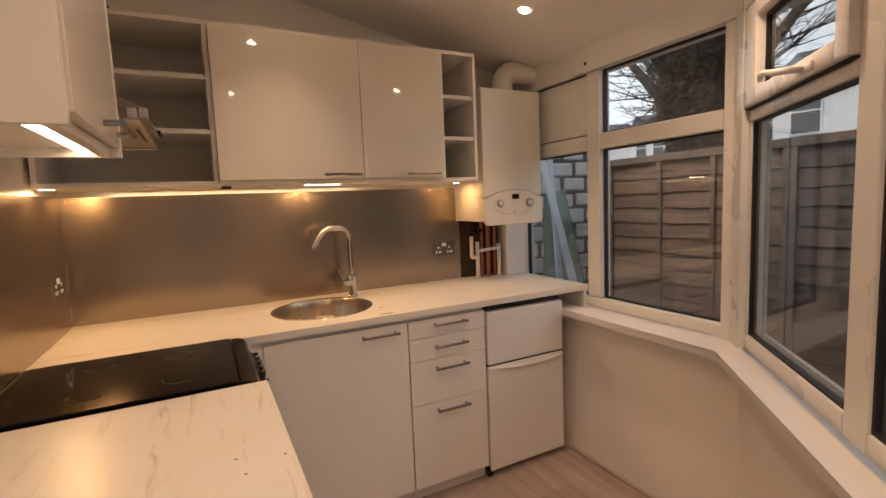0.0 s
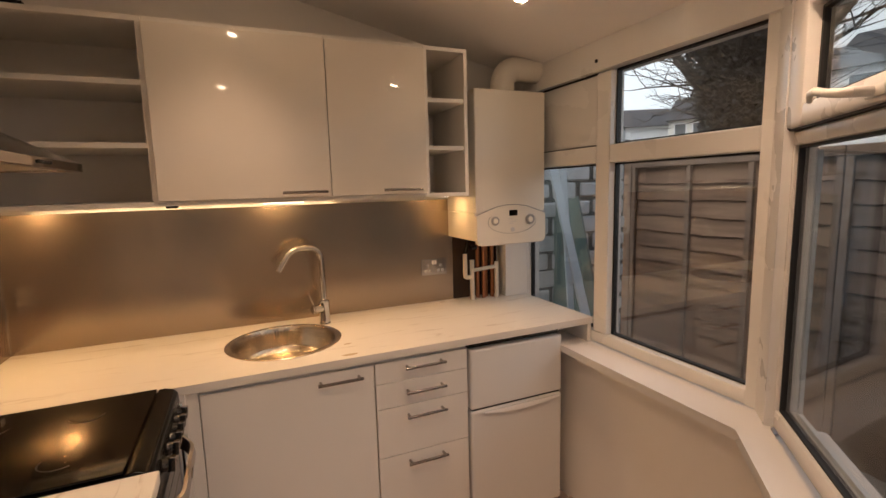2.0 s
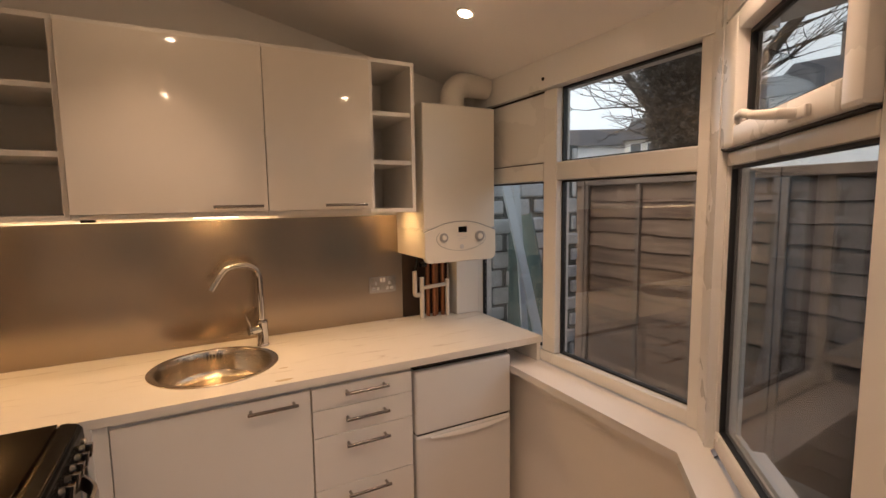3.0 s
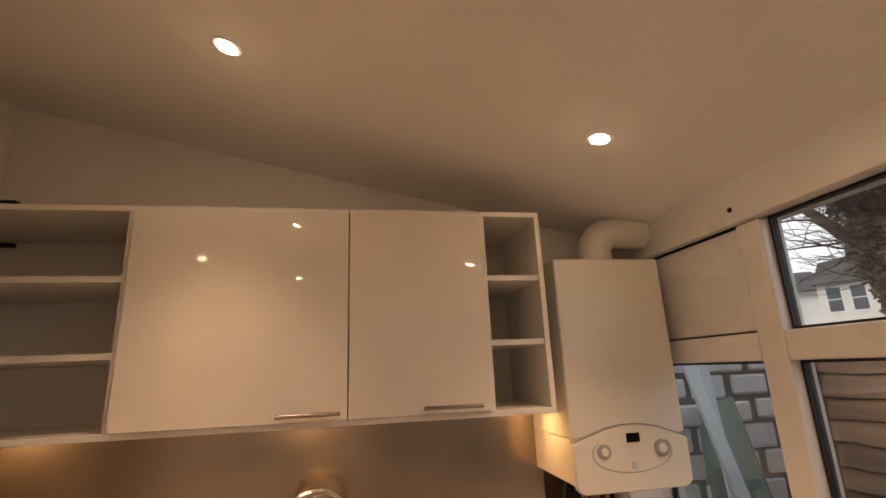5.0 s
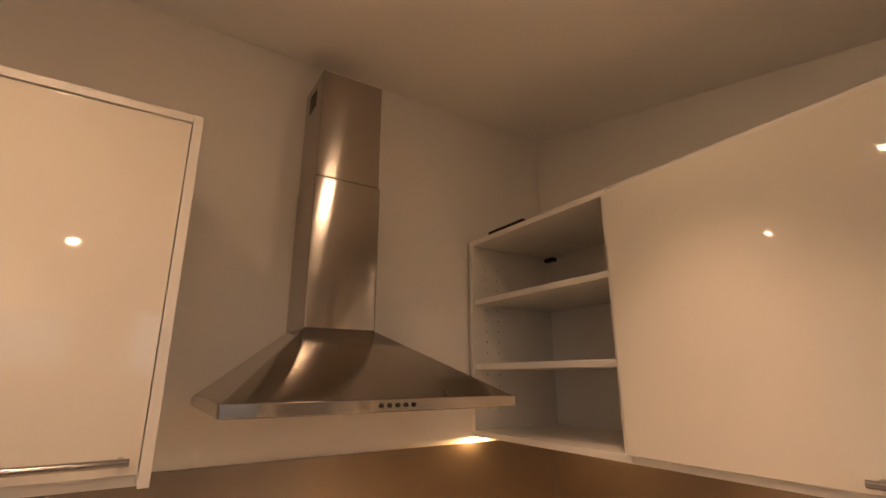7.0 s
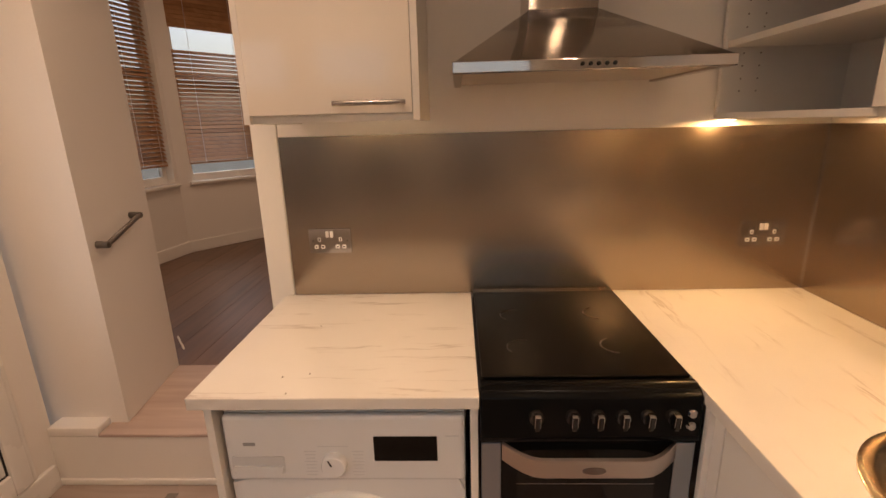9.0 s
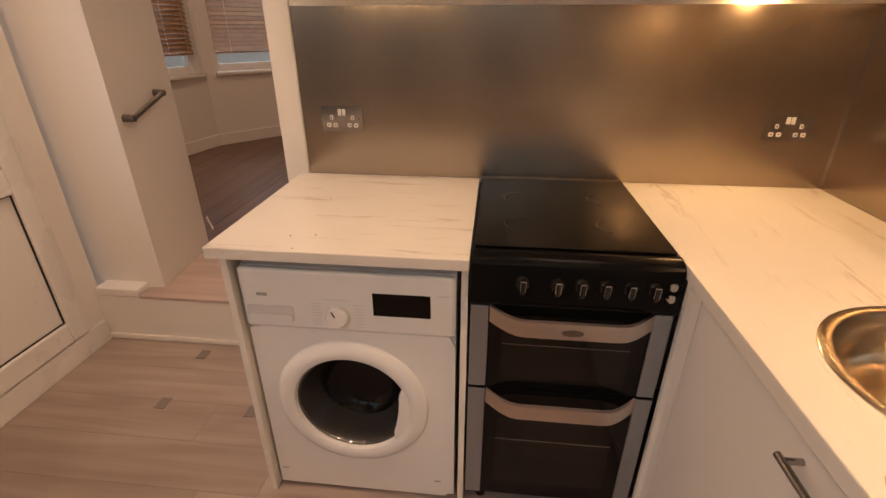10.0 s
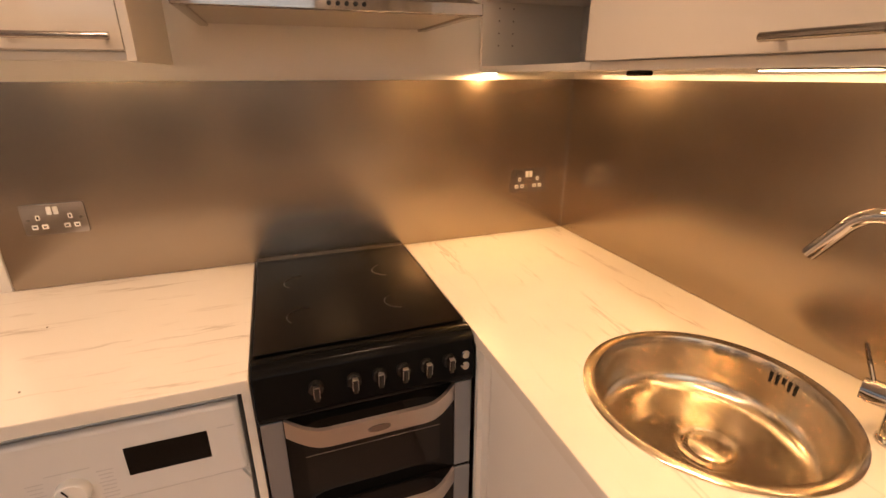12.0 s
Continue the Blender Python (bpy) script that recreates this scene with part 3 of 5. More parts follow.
socket(Matrix.Translation((0.006, -0.165, 1.108)) @ FACE_X, "polished chrome double socket on the steel splashback near the corner")
socket(Matrix.Translation((0.006, -1.632, 1.109)) @ FACE_X, "polished chrome double socket above the washing machine worktop")
socket(Matrix.Translation((1.812, -0.006, 1.102)) @ FACE_Y, "polished chrome double socket beside the boiler pipes")


# ---- wall cabinets ----
UZ0, UZ1, UY = 1.485, 2.128, -0.378


def wall_unit(x0, x1, label, shelves=(), doored=False, handle=None, front=UY, left=True, right=True, pins=False):
    u = thing("wall_cabinet", ((x0 + x1) / 2, -0.19, UZ0), label, "wall cabinet", "wall cabinets above the sink")
    t = 0.017
    part("bottom_panel", box(x0, x1, front, -0.002, UZ0, UZ0 + t, 0.001), MELAMINE, u)
    part("top_panel", box(x0, x1, front, -0.002, UZ1 - t, UZ1, 0.001), MELAMINE, u)
    if left:
        part("side_panel", box(x0, x0 + t, front, -0.002, UZ0 + t, UZ1 - t, 0.001), MELAMINE, u)
    if right:
        part("side_panel", box(x1 - t, x1, front, -0.002, UZ0 + t, UZ1 - t, 0.001), MELAMINE, u)
    part("back_panel", box(x0 + t, x1 - t, -0.008, -0.003, UZ0 + t, UZ1 - t), MELAMINE, u)
    for z in shelves:
        part("shelf", box(x0 + t + 0.0005, x1 - t - 0.0005, front + 0.008, -0.009, z, z + 0.018, 0.001), MELAMINE, u)
    if pins:
        holes = bmesh.new()
        for y in (-0.32, -0.27):
            for k in range(14):
                rod((x0 + t - 0.001, y, UZ0 + 0.08 + k * 0.036), (x0 + t + 0.0006, y, UZ0 + 0.08 + k * 0.036), 0.0028, holes, seg=8)
        tagged(part("shelf_pin_holes", holes, EDGE, u, "two rows of small drilled holes"), kind="stuff")
    if doored:
        d = part("door", box(x0 + 0.001, x1 - 0.001, front - 0.018, front - 0.001, UZ0 + 0.018, UZ1 - 0.018, 0.0018), GLOSS, u, "cream high-gloss door")
        bar_handle((handle[0], front - 0.046, 1.522), (handle[1], front - 0.046, 1.522), (0, -1, 0), d)
    return u


wall_unit(0.018, 0.612, "open white wall cabinet with two shelves, no door", shelves=(1.690, 1.903), pins=True)
wall_unit(0.613, 1.2195, "cream gloss wall cabinet with a single closed door", doored=True, handle=(1.03, 1.20))
wall_unit(1.2205, 1.636, "narrower cream gloss wall cabinet with a closed door", doored=True, handle=(1.432, 1.604))
wall_unit(1.637, 1.846, "narrow open white shelf cabinet beside the boiler", shelves=(1.692, 1.897))
solo("junction_block", box(0.04, 0.085, -0.035, -0.009, 2.094, 2.108, 0.003), BLACKP, "small black cable block inside the open cabinet", "cable block")
solo("cable_strip", box(0.13, 0.30, -0.377, -0.352, 2.1285, 2.139, 0.002), BLACKP, "thin dark strip lying on the cabinet top", "strip")

lc = thing("wall_cabinet", (0.2, -1.49, 1.502), "cream gloss wall cabinet hung beside the cooker hood", "wall cabinet", "wall cabinets")
part("side_panel", box(0.0, 0.392, -1.708, -1.692, 1.502, 2.151, 0.001), MELAMINE, lc)
part("side_panel", box(0.0, 0.398, -1.289, -1.272, 1.502, 2.151, 0.001), MELAMINE, lc)
part("top_panel", box(0.0, 0.398, -1.6915, -1.2895, 2.135, 2.151, 0.001), MELAMINE, lc)
part("bottom_panel", box(0.0, 0.378, -1.6915, -1.2895, 1.5205, 1.534, 0.001), MELAMINE, lc)
part("front_rail", box(0.360, 0.378, -1.6915, -1.2895, 1.503, 1.520, 0.001), MELAMINE, lc)
part("back_panel", box(0.001, 0.006, -1.6915, -1.2895, 1.535, 2.134), MELAMINE, lc)
lcd = part("door", box(0.379, 0.397, -1.6905, -1.2905, 1.522, 2.1325, 0.0018), GLOSS, lc, "cream high-gloss door")
bar_handle((0.426, -1.477, 1.545), (0.426, -1.304, 1.545), (1, 0, 0), lcd)
part("led_channel", box(0.318, 0.348, -1.675, -1.290, 1.5165, 1.5203, 0.0005), NICKEL, lc)
part("led_strip", box(0.322, 0.344, -1.672, -1.293, 1.5135, 1.5164), LEDM, lc, "glowing warm strip light")

# under-cabinet lights
for x0, x1, y0, y1, name in ((0.96, 1.12, -0.33, -0.305, "strip"), (0.030, 0.075, -0.375, -0.335, "puck"), (0.15, 1.30, -0.041, -0.031, "hidden strip"), (1.80, 1.83, -0.20, -0.17, "puck")):
    ul = thing("cabinet_light", ((x0 + x1) / 2, (y0 + y1) / 2, 1.484), "slim warm light fixed under a wall cabinet", "cabinet light", "cabinet lights")
    part("housing", box(x0, x1, y0, y1, 1.4822, 1.4848, 0.0005), NICKEL, ul)
    part("diffuser", box(x0 + 0.003, x1 - 0.003, y0 + 0.003, y1 - 0.003, 1.4805, 1.4821), LEDM, ul, "glowing warm diffuser")
    if name == "hidden strip":
        part("lip", box(x0, x1, y0 - 0.004, y0 - 0.0005, 1.4765, 1.4848, 0.0005), MELAMINE, ul, "thin white lip in front of the diffuser")
solo("light_sensor", box(0.62, 0.66, -0.29, -0.25, 1.474, 1.4848, 0.003), BLACKP, "small black sensor under the wall cabinet", "sensor")

# ---- worktops ----
SX, SY, SR = 1.004, -0.321, 0.220


def worktop_with_hole(x0, x1, y0, y1, z0, z1):
    bm = bmesh.new()
    n, h = 64, 0.26
    def ring(z):
        inner, outer = [], []
        for k in range(n):
            a = 2 * math.pi * (k + 0.5) / n
            c, s = math.cos(a), math.sin(a)
            inner.append(bm.verts.new((SX + SR * c, SY + SR * s, z)))
            m = h / max(abs(c), abs(s))
            outer.append(bm.verts.new((SX + m * c, SY + m * s, z)))
        return inner, outer
    ti, to = ring(z1)
    bi, bo = ring(z0)
    for k in range(n):
        j = (k + 1) % n
        bm.faces.new((ti[k], ti[j], to[j], to[k]))
        bm.faces.new((bi[k], bo[k], bo[j], bi[j]))
        bm.faces.new((ti[k], bi[k], bi[j], ti[j]))
    q = n // 8
    corners = [(SX + h, SY + h), (SX - h, SY + h), (SX - h, SY - h), (SX + h, SY - h)]
    for verts, z, flip in ((to, z1, False), (bo, z0, True)):
        cv = [bm.verts.new((*c, z)) for c in corners]
        for i, c in enumerate(cv):
            k = q * (1 + 2 * i)
            bm.faces.new((verts[k - 1], c, verts[k % n]))
    for a, b, c, d in ((x0, SX - h, y0, y1), (SX + h, x1, y0, y1), (SX - h, SX + h, y0, SY - h), (SX - h, SX + h, SY + h, y1)):
        for z in (z0, z1):
            bm.faces.new([bm.verts.new((x, y, z)) for x, y in ((a, c), (b, c), (b, d), (a, d))])
    for (ax, ay), (bx, by) in (((x0, y0), (x1, y0)), ((x1, y0), (x1, y1)), ((x1, y1), (x0, y1)), ((x0, y1), (x0, y0))):
        bm.faces.new([bm.verts.new(p) for p in ((ax, ay, z0), (bx, by, z0), (bx, by, z1), (ax, ay, z1))])
    bmesh.ops.remove_doubles(bm, verts=bm.verts, dist=0.0002)
    return bm


long_top = solo("worktop", worktop_with_hole(0.0065, 2.342, -0.648, -0.0065, 0.880, 0.910), MARBLE_X, "long off-white marbled laminate worktop with an inset sink", "worktop")
part("edging", box(0.662, 2.3415, -0.6495, -0.6483, 0.8805, 0.9093, 0.0004, seg=1), MARBLE_X, long_top, "thin laminate edging strip")
part("edging", box(2.3423, 2.3433, -0.648, -0.012, 0.8805, 0.9093), MARBLE_X, long_top, "thin laminate edging strip")
side_top = solo("worktop", box(0.0065, 0.660, -1.808, -1.1455, 0.880, 0.910, 0.0015), MARBLE_Y, "off-white marbled laminate worktop over the washing machine", "worktop")
part("edging", box(0.6603, 0.6615, -1.8065, -1.147, 0.8815, 0.9085, 0.0004, seg=1), MARBLE_Y, side_top, "thin laminate edging strip")
part("edging", box(0.010, 0.658, -1.8093, -1.8083, 0.8815, 0.9085), MARBLE_Y, side_top, "thin laminate edging strip")
solo("support_panel", box(2.320, 2.341, -0.640, -0.36, 0.7935, 0.8795, 0.001), TRIM, "small white panel under the worktop end on the sill", "panel")

# ---- sink and tap ----
sink = thing("sink", (SX, SY, 0.91), "round stainless steel sink bowl set in the worktop", "sink")
SM = Matrix.Translation((SX, SY, 0.9103))
part("bowl", lathe([(0.231, 0.0), (0.2305, 0.002), (0.2285, 0.0032), (0.2125, 0.0036), (0.2085, 0.0025), (0.206, -0.002), (0.203, -0.030), (0.199, -0.080), (0.193, -0.100), (0.180, -0.112), (0.150, -0.117), (0.060, -0.121), (0.0, -0.122)], SM, seg=96), SINKM, sink)
DR = SM @ pose(0.012, 0.012, 0)
part("drain", lathe([(0.058, -0.1200), (0.0575, -0.1165), (0.050, -0.1155), (0.045, -0.1215), (0.0, -0.1225)], DR, seg=48), SINKM, sink, "steel drain flange")
part("plug", lathe([(0.041, -0.122), (0.041, -0.1175), (0.036, -0.1150), (0.010, -0.1140), (0.008, -0.1105), (0.0, -0.1105)], DR @ pose(0, 0, 0.0, 4, 0, 0), seg=40), SINKM, sink, "tilted steel plug")
slot_bm = bmesh.new()
for k in range(5):
    a = radians(90 + (k - 2) * 3.6)
    box(-0.0032, 0.0032, -0.0010, 0.0010, -0.024 if k != 2 else -0.015, 0.0, bm=slot_bm, m=SM @ pose(0.2033 * math.cos(a), 0.2033 * math.sin(a), -0.014, 0, 0, math.degrees(a) - 90))
part("overflow", slot_bm, BLACKP, sink, "dark overflow slots")

tap = thing("tap", (1.20, -0.142, 0.91), "polished chrome kitchen mixer tap with an arched spout", "tap")
TX, TY = 1.20, -0.142
part("base", lathe([(0.0, 0.0), (0.026, 0.0), (0.026, 0.006), (0.0235, 0.010), (0.0235, 0.105), (0.021, 0.112), (0.014, 0.116), (0.0, 0.116)], Matrix.Translation((TX, TY, 0.910)), seg=32), CHROME, tap)
out = Vector((-0.99, -0.12, 0)).normalized()
up = Vector((0, 0, 1))
col = [Vector((TX, TY, 1.02)), Vector((TX, TY, 1.10)), Vector((TX, TY, 1.19))]
col += arc(Vector((TX, TY, 1.21)) + out * 0.06, -out, up, 0.06, 0, 86, 10)
col += arc(Vector((TX, TY, 1.204)) + out * 0.096, -out, up, 0.066, 92, 150, 9)
tip = col[-1]
col.append(tip + (col[-1] - col[-2]).normalized() * 0.072)
part("spout", tube(col, 0.0125, seg=20), CHROME, tap)
side = Vector((-0.95, -0.30, 0)).normalized()
b0 = Vector((TX, TY, 0.985))
part("cartridge", rod(b0, b0 + side * 0.052, 0.0205, rod(b0 + side * 0.0525, b0 + side * 0.060, 0.0185), seg=24), CHROME, tap)
part("lever", tube([b0 + side * 0.045, b0 + side * 0.052 + up * 0.025, b0 + side * 0.074 + up * 0.080], [0.0045, 0.004, 0.0035], seg=10), CHROME, tap)

# ---- base cabinets ----
BY = -0.630


def carcass(x0, x1, label):
    u = thing("base_cabinet", ((x0 + x1) / 2, -0.33, 0.0), label, "base cabinet", "base cabinets under the worktop")
    part("carcass", box(x0, x1, BY + 0.019, -0.02, 0.075, 0.700 if x0 < 1.0 else 0.8795), MELAMINE, u)
    part("plinth", box(x0, x1, -0.585, -0.568, 0.001, 0.074), SATIN, u)
    return u


bc = carcass(0.70, 1.298, "white base cabinet with one closed door under the sink")
part("rail", box(0.70, 1.298, BY + 0.019, BY + 0.034, 0.701, 0.8795), MELAMINE, bc)
bd = part("door", box(0.7025, 1.2965, BY, BY + 0.018, 0.074, 0.859, 0.0018), SATIN, bc, "white satin door")
bar_handle((1.084, BY - 0.030, 0.827), (1.250, BY - 0.030, 0.827), (0, -1, 0), bd)
dr = carcass(1.300, 1.698, "white base cabinet with four closed drawers")
for z0, z1, hz in ((0.7765, 0.859, 0.832), (0.6725, 0.7745, 0.731), (0.4685, 0.6705, 0.630), (0.074, 0.4665, 0.432)):
    d = part("drawer", box(1.3025, 1.6955, BY, BY + 0.018, z0, z1, 0.0018), SATIN, dr, "white satin drawer front")
    bar_handle((1.418, BY - 0.030, hz), (1.588, BY - 0.030, hz), (0, -1, 0), d)
fl = thing("filler_panel", (0.68, -0.62, 0.0), "white corner filler panel beside the cooker", "panel")
part("panel", box(0.6615, 0.6995, BY, BY + 0.018, 0.001, 0.8795, 0.001), SATIN, fl)
part("return_panel", box(0.645, 0.6615, -0.644, -0.05, 0.001, 0.8795, 0.001), SATIN, fl)

# ---- fridge ----
fr = thing("fridge_freezer", (1.95, -0.34, 0.0), "white under-counter fridge freezer with two doors", "fridge")
part("body", box(1.714, 2.186, -0.565, -0.04, 0.025, 0.845, 0.006), WMWHITE, fr)


def fridge_door(z0, z1, lip_top):
    pts = [(-0.0, z0), (-0.050, z0)]
    bm = box(1.714, 2.188, -0.622, -0.568, z0, z1, 0.010, seg=3)
    d = part("door", bm, WMWHITE, fr)
    hb = bmesh.new()
    zc = z0 - 0.002 if not lip_top else z1 + 0.002
    n = 16
    rows = []
    for k in range(n + 1):
        s = k / n
        x = 1.775 + s * 0.395
        sag = 0.014 * math.sin(math.pi * s)
        rows.append((x, sag))
    for (xa, sa), (xb, sb) in zip(rows, rows[1:]):
        zz = z1 - 0.012
        own = bmesh.new()
        v = [own.verts.new(p) for p in ((xa, -0.624, zz - sa), (xb, -0.624, zz - sb), (xb, -0.624, zz + 0.006), (xa, -0.624, zz + 0.006), (xa, -0.636 - 0.3 * sa, zz - sa + 0.002), (xb, -0.636 - 0.3 * sb, zz - sb + 0.002), (xb, -0.632 - 0.3 * sb, zz + 0.008), (xa, -0.632 - 0.3 * sa, zz + 0.008))]
        for f in ((0, 1, 5, 4), (3, 7, 6, 2), (4, 5, 6, 7), (0, 4, 7, 3), (1, 2, 6, 5)):
            own.faces.new([v[i] for i in f])
        blend(own, hb)
    bmesh.ops.remove_doubles(hb, verts=hb.verts, dist=0.0002)
    return d, hb


# black slab gives the gap under the worktop its shade by colour
part("top_gap", box(1.716, 2.184, -0.600, -0.05, 0.8455, 0.866, 0.002), BLACKP, fr, "black slab standing in for the shaded gap above the fridge")
d1, h1 = fridge_door(0.030, 0.566, True)
part("handle", h1, WMWHITE, d1, "curved moulded grip")
d2, h2 = fridge_door(0.574, 0.843, False)
h2.free()
part("gap", box(1.722, 2.18, -0.612, -0.57, 0.5665, 0.5735), BLACKP, fr, "dark gap between the doors")
for x in (1.74, 2.16):
    part("foot", rod((x, -0.54, 0.0), (x, -0.54, 0.026), 0.018, seg=14), BLACKP, fr)
part("caster", rod((1.705, -0.60, 0.018), (1.728, -0.60, 0.018), 0.018, seg=18, bm=box(1.703, 1.732, -0.612, -0.575, 0.016, 0.05, 0.004)), BLACKP, fr, "small black caster")

# ---- boiler ----
bo = thing("boiler", (2.10, -0.17, 1.24), "white wall-hung combination boiler with a dial panel", "boiler")
part("casing", box(1.902, 2.296, -0.335, -0.002, 1.398, 1.977, 0.006), BOILERM, bo)
part("base", box(1.904, 2.294, -0.318, -0.002, 1.262, 1.397, 0.003), BOILERM, bo)
fascia = [(-0.197, -0.010), (-0.15, 0.006), (-0.09, 0.027), (-0.03, 0.036), (0.03, 0.036), (0.09, 0.027), (0.15, 0.006), (0.197, -0.010), (0.197, -0.125)]
fascia += [(0.197 - 0.03 * (1 - math.cos(radians(a))), -0.125 - 0.03 * math.sin(radians(a))) for a in (30, 60, 90)]
fascia += [(-0.197 + 0.03 * (1 - math.cos(radians(a))), -0.125 - 0.03 * math.sin(radians(a))) for a in (90, 60, 30)] + [(-0.197, -0.125)]
BM = Matrix.Translation((2.098, -0.319, 1.394)) @ FACE_Y
fa = part("fascia", prism(fascia, BM, 0.026, r=0.004), BOILERM, bo)
oval = [(0.135 * math.cos(radians(a)), 0.058 * math.sin(radians(a))) for a in range(0, 360, 10)]
part("oval_surround", prism(oval, BM @ pose(0, -0.042, 0.0245), 0.0028, r=0.001), BOILERM, fa)
part("panel_outline", tube([BM @ Vector((0.136 * math.cos(radians(a)), -0.042 + 0.059 * math.sin(radians(a)), 0.0268)) for a in range(150, 391, 10)], 0.0011, seg=6), INK, fa, "thin grey outline round the dials")
part("casing_gap", tube([BM @ Vector((x, z + 0.0035, 0.0195)) for x, z in fascia[:8]], 0.0022, seg=6), INK, bo, "dark joint above the fascia")
part("display", prism(rounded(0.046, 0.028, 0.003), BM @ pose(0.005, 0.0, 0.0245), 0.0045), BLACKGLASS, fa, "dark display")
for dx, r, mat, nm in ((-0.098, 0.022, INK, "pressure_gauge"), (0.101, 0.026, INK, "dial")):
    g = part(nm, lathe([(r, 0), (r, 0.006), (r - 0.004, 0.008), (0.0, 0.008)], BM @ pose(dx, -0.036, 0.0255), seg=32), mat, fa)
    part("knob" if dx > 0 else "needle_hub", lathe([(r * 0.55, 0), (r * 0.50, 0.004), (0.0, 0.005)], BM @ pose(dx, -0.036, 0.0336), seg=24), BOILERM, g)
part("button", lathe([(0.012, 0), (0.011, 0.005), (0.0, 0.006)], BM @ pose(0.0, -0.082, 0.0255), seg=20), GREYP, fa)
pr = bmesh.new()
for k, (x, w) in enumerate(((-0.012, 0.030), (0.02, 0.022), (0.004, 0.036), (-0.01, 0.02))):
    prism(rounded(w, 0.0022, 0.0005, 2), BM @ pose(x, -0.028 - 0.008 * k, 0.0274), 0.0006, pr)
part("print", pr, GREYP, fa, "small unreadable grey print")
fl_pts = [Vector((2.125, -0.215, 1.976)), Vector((2.125, -0.215, 2.03))] + arc((2.205, -0.215, 2.025), (-1, 0, 0), (0, 0, 1), 0.080, 0, 90, 12) + [Vector((2.27, -0.215, 2.105)), Vector((2.40, -0.215, 2.105))]
part("flue", tube(fl_pts, 0.060, seg=32), BOILERM, bo, "white bent flue pipe")
part("flue_collar", lathe([(0.062, 0), (0.070, 0.0), (0.070, 0.012), (0.062, 0.014)], Matrix.Translation((2.125, -0.215, 1.977)), seg=32), BOILERM, bo)

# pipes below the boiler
# flat sheet on the wall; the shade behind the pipes is in its dark colour
structure("pipe_recess_sheet", box(1.926, 2.205, -0.005, -0.001, 0.911, 1.47), RECESS_SHADE, "bare wall behind the boiler pipes, coloured dark for recess shade", "wall")
structure("corner_pier", box(2.206, 2.345, -0.10, -0.0005, 0.9105, 1.25, 0.004), TRIM, "white painted pier in the window corner", "pier")
for k, (x, y, r, m) in enumerate(((2.055, -0.05, 0.011, COPPER), (2.085, -0.065, 0.011, COPPER), (2.112, -0.045, 0.008, COPPER), (2.14, -0.06, 0.011, COPPER), (2.178, -0.05, 0.008, NICKEL))):
    solo("pipe", rod((x, y, 0.911), (x, y, 1.263), r, seg=14), m, "bare copper heating pipe below the boiler" if m is COPPER else "thin grey pipe below the boiler", "pipe", "pipes below the boiler")
solo("waste_pipe", tube([(1.967, -0.075, 1.165), (1.967, -0.075, 1.05)] + arc((1.980, -0.075, 1.05), (-1, 0, 0), (0, 0, -1), 0.013, 0, 90, 5) + [(2.0, -0.075, 1.037)], 0.012, rod((2.008, -0.075, 0.911), (2.008, -0.075, 1.13), 0.0125)), PIPEW, "white plastic overflow pipe with an elbow", "pipe")
solo("branch_pipe", tube([(2.012, -0.085, 1.075), (2.15, -0.085, 1.085)], 0.010, rod((2.155, -0.085, 0.911), (2.155, -0.085, 1.11), 0.011)), PIPEW, "painted pipe with a level branch", "pipe")
solo("valve", tube([(2.0, -0.06, 1.262), (1.985, -0.065, 1.21), (1.972, -0.07, 1.17)], 0.010, rod((1.995, -0.085, 1.20), (2.03, -0.085, 1.20), 0.014)), BLACKP, "black filling valve below the boiler", "valve")

# ---- washing machine ----
wm = thing("washing_machine", (0.32, -1.467, 0.0), "white front-loading washing machine under the worktop", "washing machine")
WX = 0.612
WB = WX - 0.012
shell = box(0.06, 0.36, -1.757, -1.179, 0.015, 0.838, 0.004)
for a in ((-1.757, -1.740, 0.015, 0.838), (-1.196, -1.179, 0.015, 0.838), (-1.7395, -1.1965, 0.015, 0.10), (-1.7395, -1.1965, 0.66, 0.838)):
    box(0.3605, WB, *a, bm=shell)
part("body", shell, WMWHITE, wm)


def holed_plate(y0, y1, z0, z1, cy, cz, r, x0, x1):
    """An upright plate with a round hole."""
    bm = bmesh.new()
    n = 64
    rings = []
    for x in (x0, x1):
        inner, outer = [], []
        for k in range(n):
            a = 2 * math.pi * (k + 0.5) / n
            c, s = math.cos(a), math.sin(a)
            ty = ((y1 - cy) if c > 0 else (cy - y0)) / max(abs(c), 1e-6)
            tz = ((z1 - cz) if s > 0 else (cz - z0)) / max(abs(s), 1e-6)
            t = min(ty, tz)
            inner.append(bm.verts.new((x, cy + r * c, cz + r * s)))
            outer.append(bm.verts.new((x, cy + t * c, cz + t * s)))
        rings.append((inner, outer))
    (ia, oa), (ib, ob_) = rings
    for k in range(n):
        j = (k + 1) % n
        bm.faces.new((ia[k], ia[j], oa[j], oa[k]))
        bm.faces.new((ib[k], ob_[k], ob_[j], ib[j]))
        bm.faces.new((ia[k], ib[k], ib[j], ia[j]))
        bm.faces.new((oa[k], oa[j], ob_[j], ob_[k]))
    return bm


